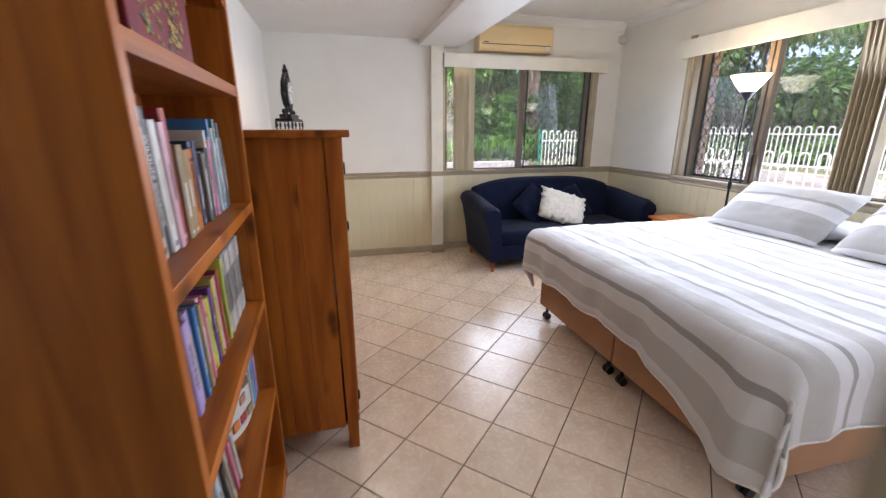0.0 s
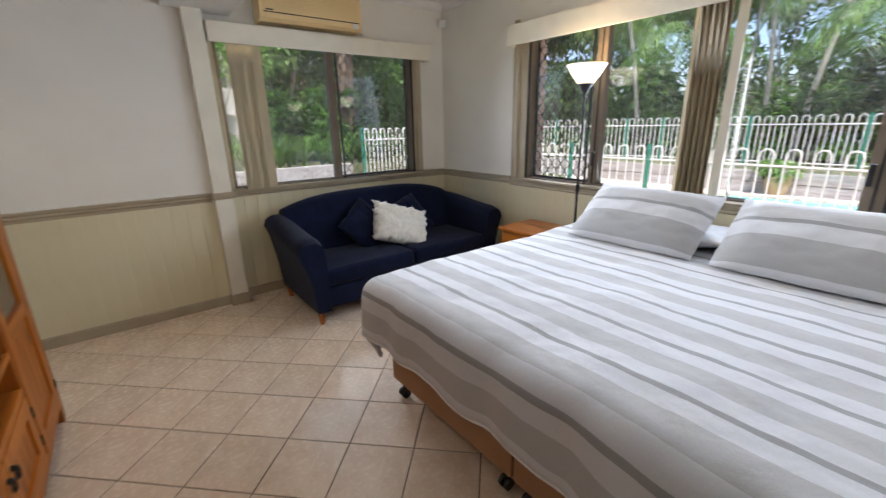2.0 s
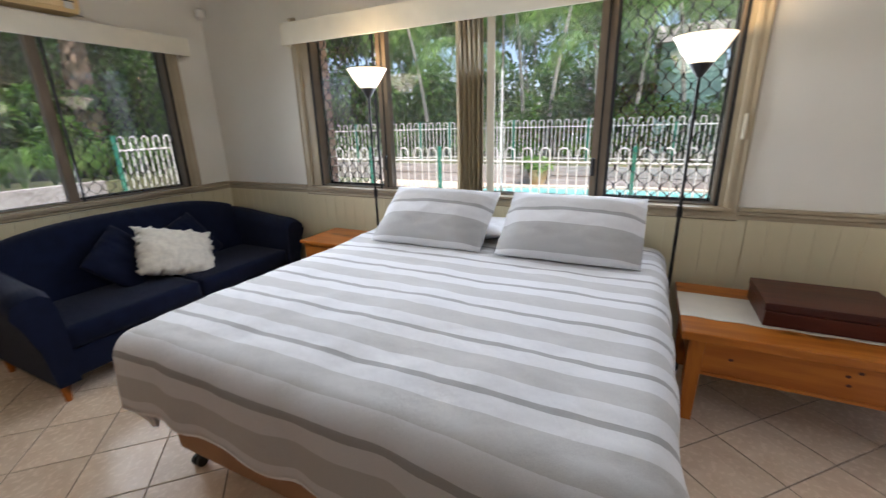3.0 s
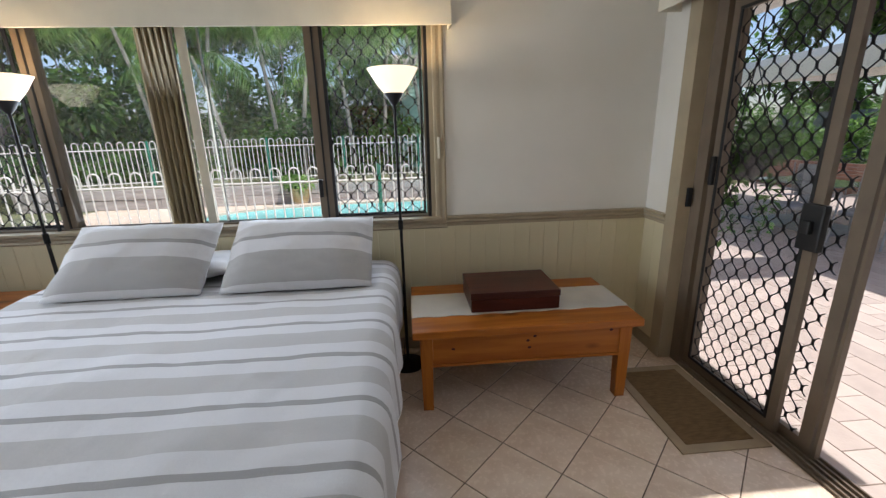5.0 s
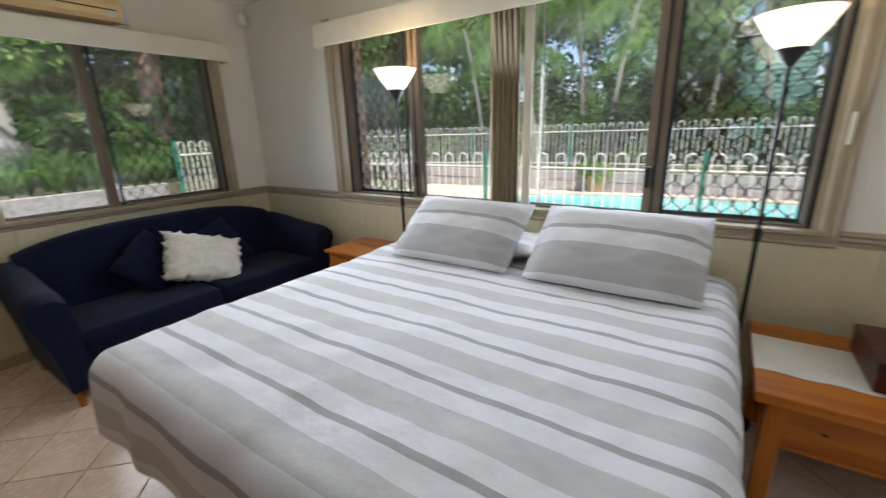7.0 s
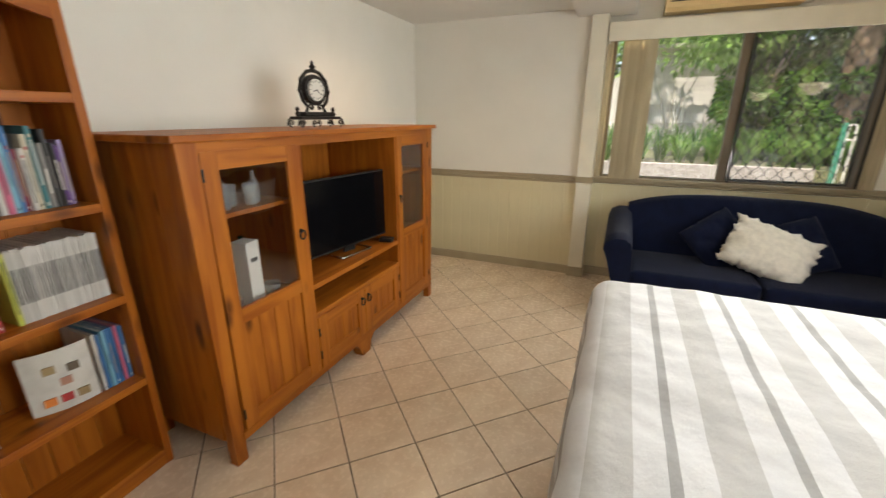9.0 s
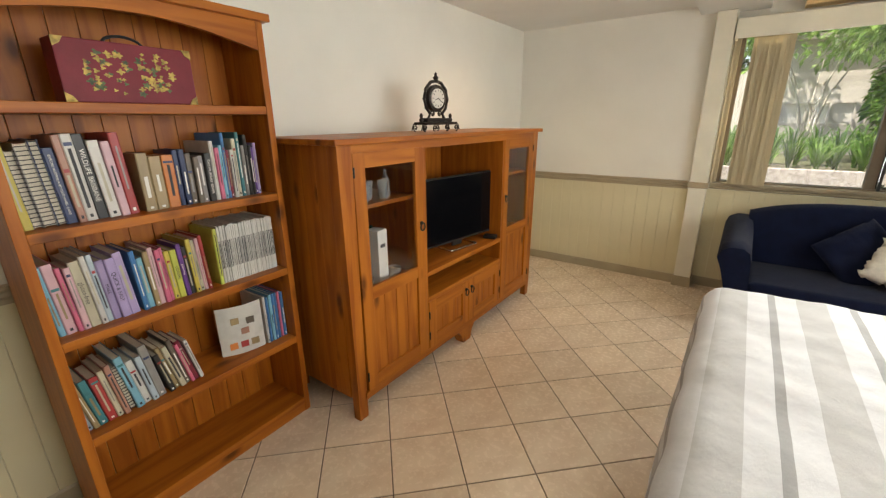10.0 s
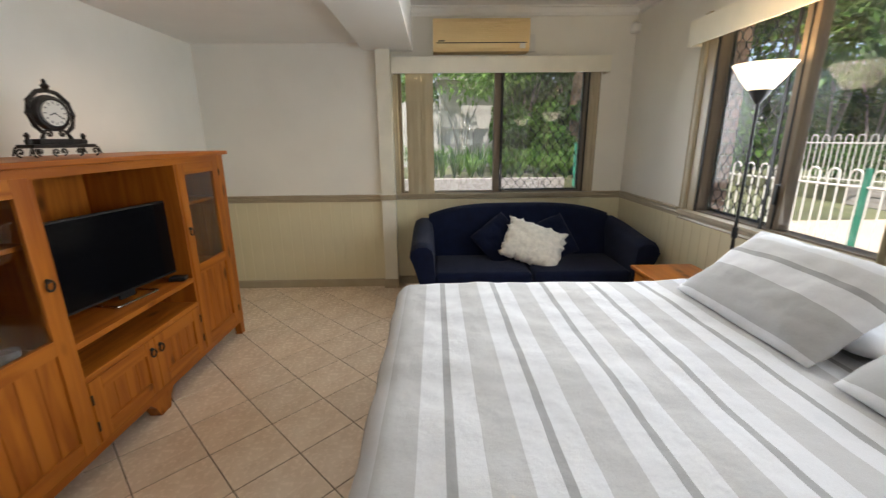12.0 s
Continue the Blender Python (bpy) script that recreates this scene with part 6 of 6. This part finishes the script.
# eave added, and made this deep, to keep sun off the floor inside
setting("door_eave", boxes((1.4, 6.5, -2.15, YS - 0.125, 2.5, 2.6)), "ceiling", "white eave lining over the sliding door, made deep to keep the sun out", "eave")
setting("eave", boxes((XE + 0.12, 4.6, -5, 6.0, 2.62, 2.72)), "ceiling", "white eave lining over the window", "eave")
setting("eave_back", boxes((-1, 4.6, YN + 0.13, 5.9, 2.62, 2.72)), "ceiling", "white eave lining over the window", "eave")
wallb = thing("brick_planter", (6.9, -9.4, -0.034), "low red-brown brick planter wall past the patio", "garden wall")
bm = boxes((0, 0.225, 0, 0.105, 0, 0.07), bevel=0.003)
brick = finish(bm, "brick", "brick")
for c in range(9):
    for k in range(30):
        ob = new("brick", brick)
        ob.location = (k * 0.235 + (0.117 if c % 2 else 0), 0, c * 0.08)
        ob.parent = wallb
part("mortar", boxes((0.01, 7.2, 0.008, 0.097, 0, 0.71)), "sleeper", wallb)
setting("lawn", boxes((-3, 30, -30, -9.3, GZ - 0.1, 0.2)), "soil", "garden bed past the patio", "ground")
for k in range(9):
    rnd = random.Random(900 + k)
    shrub((6.6 + k * 1.0, -10.6 - rnd.random(), 0.2), 0.9, rnd.uniform(1.0, 2.2), "leaf_bright" if k % 2 else "leaf", 0.15, 1300, 920 + k, "green garden shrub behind the brick planter")
for k in range(5):
    copy_thing(big, pose(5 + k * 3.4, -17.5, 0.2, 0, 0, 63 * k))
ff = thing("metal_fence", (-2, -14.2, 0.2), "slate-blue corrugated metal fence at the end of the garden", "fence")
for k in range(24):
    part("sheet", boxes((k * 0.8, k * 0.8 + 0.795, 0, 0.03, 0, 1.8)), "far_fence", ff)


def patio_chair(x, y, turn):
    c = thing("patio_chair", (x, y, -0.03), "grey cushioned metal patio chair", "chair", "patio chairs", turn)
    part("seat", boxes((-0.26, 0.26, -0.25, 0.25, 0.38, 0.46), bevel=0.03), "cushion", c, smooth=60)
    for k in range(3):
        bm = boxes((-0.25, 0.25, 0.22, 0.30, 0.46 + k * 0.165, 0.62 + k * 0.165), bevel=0.03)
        part("back_cushion", bm, "cushion", c, smooth=60)
    for s in (-0.28, 0.28):
        bm = bmesh.new()
        tube(bm, [(s, -0.3, 0), (s, -0.24, 0.4), (s, -0.2, 0.62), (s, 0.1, 0.64), (s, 0.28, 0.62)], 0.014, 8)
        part("arm_frame", bm, "alu", c, smooth=60)
        bm = bmesh.new()
        tube(bm, [(s, 0.3, 0), (s, 0.24, 0.4), (s, 0.34, 0.98)], 0.014, 8)
        part("back_frame", bm, "alu", c, smooth=60)
    return c


patio_chair(5.9, -5.3, 200)
patio_chair(6.7, -4.8, 150)
patio_chair(7.6, -6.3, 20)
pt = thing("patio_table", (7.1, -5.6, -0.03), "glass-topped metal patio table", "table")
part("tabletop", boxes((-0.75, 0.75, -0.5, 0.5, 0.71, 0.725), bevel=0.004), "clear_ware", pt)
part("rim", ring(-0.77, 0.77, 0, 0.02, 0.01, -0.5, 0.5, "y"), "alu", pt)
for x in (-0.65, 0.65):
    for y in (-0.42, 0.42):
        bm = bmesh.new()
        tube(bm, [(x, y, 0), (x * 0.9, y * 0.9, 0.4), (x, y, 0.71)], 0.018, 8)
        part("leg", bm, "alu", pt)

# hanging basket beside the door
hp = thing("hanging_plant", (3.6, -1.35, 1.23), "trailing plant in a dark hanging basket under the patio roof", "hanging plant")
bm = bmesh.new()
lathe(bm, [(0.08, 0), (0.16, 0.08), (0.19, 0.2), (0.17, 0.2), (0.1, 0.06)], 20)
part("basket", bm, "ink_dark", hp, smooth=50)
bm = bmesh.new()
for a in range(3):
    tube(bm, [(0.17 * math.cos(a * 2.1), 0.17 * math.sin(a * 2.1), 0.2), (0, 0, 0.75)], 0.004, 5)
tube(bm, [(0, 0, 0.75), (0, 0, 1.27)], 0.004, 5)
part("chain", bm, "black_metal", hp)
rnd = random.Random(5)
bm = bmesh.new()
leaf_cloud(bm, [((0, 0, 0.25), (0.26, 0.26, 0.12))], 350, 0.08, rnd)
for k in range(14):
    a = rnd.uniform(0, 6.28)
    l = rnd.uniform(0.25, 0.65)
    for j in range(16):
        leaf_cloud(bm, [((0.2 * math.cos(a), 0.2 * math.sin(a), 0.2 - l * j / 16), (0.03, 0.03, 0.03))], 3, 0.05, rnd)
part("foliage", bm, "leaf_dark", hp)


# ---- floor tiles and dado boards ----
TS = 0.3327
TU, TV = Vector((math.cos(radians(45.14)), math.sin(radians(45.14)))), Vector((math.cos(radians(-44.86)), math.sin(radians(-44.86))))
floor_ob = bpy.data.objects["floor"]
bm = bmesh.new()
g = 0.0028
c = [(g, g), (TS - g, g), (TS - g, TS - g), (g, TS - g)]
i = 0.0025
inner = [(g + i, g + i), (TS - g - i, g + i), (TS - g - i, TS - g - i), (g + i, TS - g - i)]
lo = [bm.verts.new((*(TU * a + TV * b), -0.006)) for a, b in c]
mid = [bm.verts.new((*(TU * a + TV * b), -0.0012)) for a, b in c]
hi = [bm.verts.new((*(TU * a + TV * b), 0.0)) for a, b in inner]
for k in range(4):
    bm.faces.new((lo[k], lo[(k + 1) % 4], mid[(k + 1) % 4], mid[k]))
    bm.faces.new((mid[k], mid[(k + 1) % 4], hi[(k + 1) % 4], hi[k]))
bm.faces.new(hi)
tile_mesh = finish(bm, "tile", "tile")
rest = bmesh.new()
made = 0
spots = []
for a in range(-8, 24):
    for b in range(-18, 16):
        p = Vector((-0.1001, -0.0049)) + TU * (a * TS) + TV * (b * TS)
        m = p + (TU + TV) * (TS / 2)
        if XW - 0.2 < m.x < XE + 0.2 and -3.7 < m.y < YN + 0.2 and not (m.x > 0.75 and m.y < YS - 0.25) and not (m.y > YN + 0.12) and not (m.x > XE + 0.1):
            spots.append((p, m))
spots.sort(key=lambda s: (s[1] - Vector((1.2, 1.8))).length)


def clipped(poly, keep):
    """A polygon cut back to one side of a line: keep gives the signed distance."""
    out = []
    for k, p in enumerate(poly):
        q = poly[(k + 1) % len(poly)]
        a, b = keep(p), keep(q)
        if a >= 0:
            out.append(p)
        if (a < 0) != (b < 0):
            out.append(p + (q - p) * (a / (a - b)))
    return out


count = 0
for p, m in spots:
    quad = [p + TU * u + TV * v for u, v in c]
    cut = quad
    tests = [lambda w: w.x - XW, lambda w: XE - w.x, lambda w: YN - w.y]
    tests.append((lambda w: w.y - YS + 0.07) if m.x > 0.9 else (lambda w: w.y + 3.6))
    for t in tests:
        cut = clipped(cut, t) if len(cut) > 2 else []
    if len(cut) < 3:
        continue
    whole = len(cut) == 4 and all((a - b).length < 1e-6 for a, b in zip(cut, quad))
    if count < 290:
        count += 1
        if whole:
            ob = new("tile", tile_mesh)
            ob.location = (p.x, p.y, 0)
        else:
            bm = bmesh.new()
            prism(bm, [(w.x, w.y) for w in cut], "z", -0.006, 0.0)
            ob = new("tile", finish(bm, "tile", "tile"))
        ob.parent = floor_ob
    else:
        prism(rest, [(w.x, w.y) for w in cut], "z", -0.006, 0.0)
ob = part("tiles_beyond", rest, "tile", floor_ob)
tagged(ob, kind="stuff")

BW = 0.11


def dado_boards(wall_ob, axis, a, b, place, facing):
    """Boards of the dado, with chamfered edges, side by side from a to b."""
    n = max(1, round((b - a) / BW))
    w = (b - a) / n
    bm = bmesh.new()
    prof = [(0.0005, 0), (0.0005, 0.0052), (0.0022, 0.007), (w - 0.0022, 0.007), (w - 0.0005, 0.0052), (w - 0.0005, 0)]
    if axis == "x":
        prism(bm, [(p, facing * q) for p, q in prof], "z", 0.06, 0.95)
    else:
        prism(bm, [(facing * q, p) for p, q in prof], "z", 0.06, 0.95)
    me = finish(bm, "board", "dado")
    for k in range(n):
        ob = new("board", me)
        ob.location = (a + k * w, place, 0) if axis == "x" else (place, a + k * w, 0)
        ob.parent = wall_ob


dado_boards(wall_north, "x", XW, 1.235, YF, -1)
dado_boards(wall_north, "x", 1.375, XE, YN, -1)
dado_boards(wall_east, "y", YS, YN - 0.01, XE, -1)
dado_boards(wall_west, "y", 0.22, YF - 0.01, XW, 1)
dado_boards(wall_south, "x", 3.53, XE - 0.01, YS, 1)
dado_boards(wall_entry, "x", 0.53, 1.36, 0.2, 1)

# patio pavers, long stones in running bond
bm = boxes((0.003, 0.397, 0.003, 0.197, -0.04, -0.03), bevel=0.003)
pv = finish(bm, "paver", "paving")
rest = bmesh.new()
spots = []
for r in range(52):
    for k in range(36):
        spots.append((0.7 + k * 0.4 + (0.2 if r % 2 else 0), YS - 0.4 - r * 0.2))
spots.sort(key=lambda s: math.hypot(s[0] - 3.6, s[1] + 2.2))
for x, y in spots[:280]:
    ob = new("paver", pv)
    ob.location = (x, y, 0)
    ob.parent = patio
for x, y in spots[280:]:
    vs = [rest.verts.new(p) for p in ((x + 0.003, y + 0.003, -0.03), (x + 0.397, y + 0.003, -0.03), (x + 0.397, y + 0.197, -0.03), (x + 0.003, y + 0.197, -0.03))]
    rest.faces.new(vs)
tagged(part("pavers_beyond", rest, "paving", patio), kind="stuff")
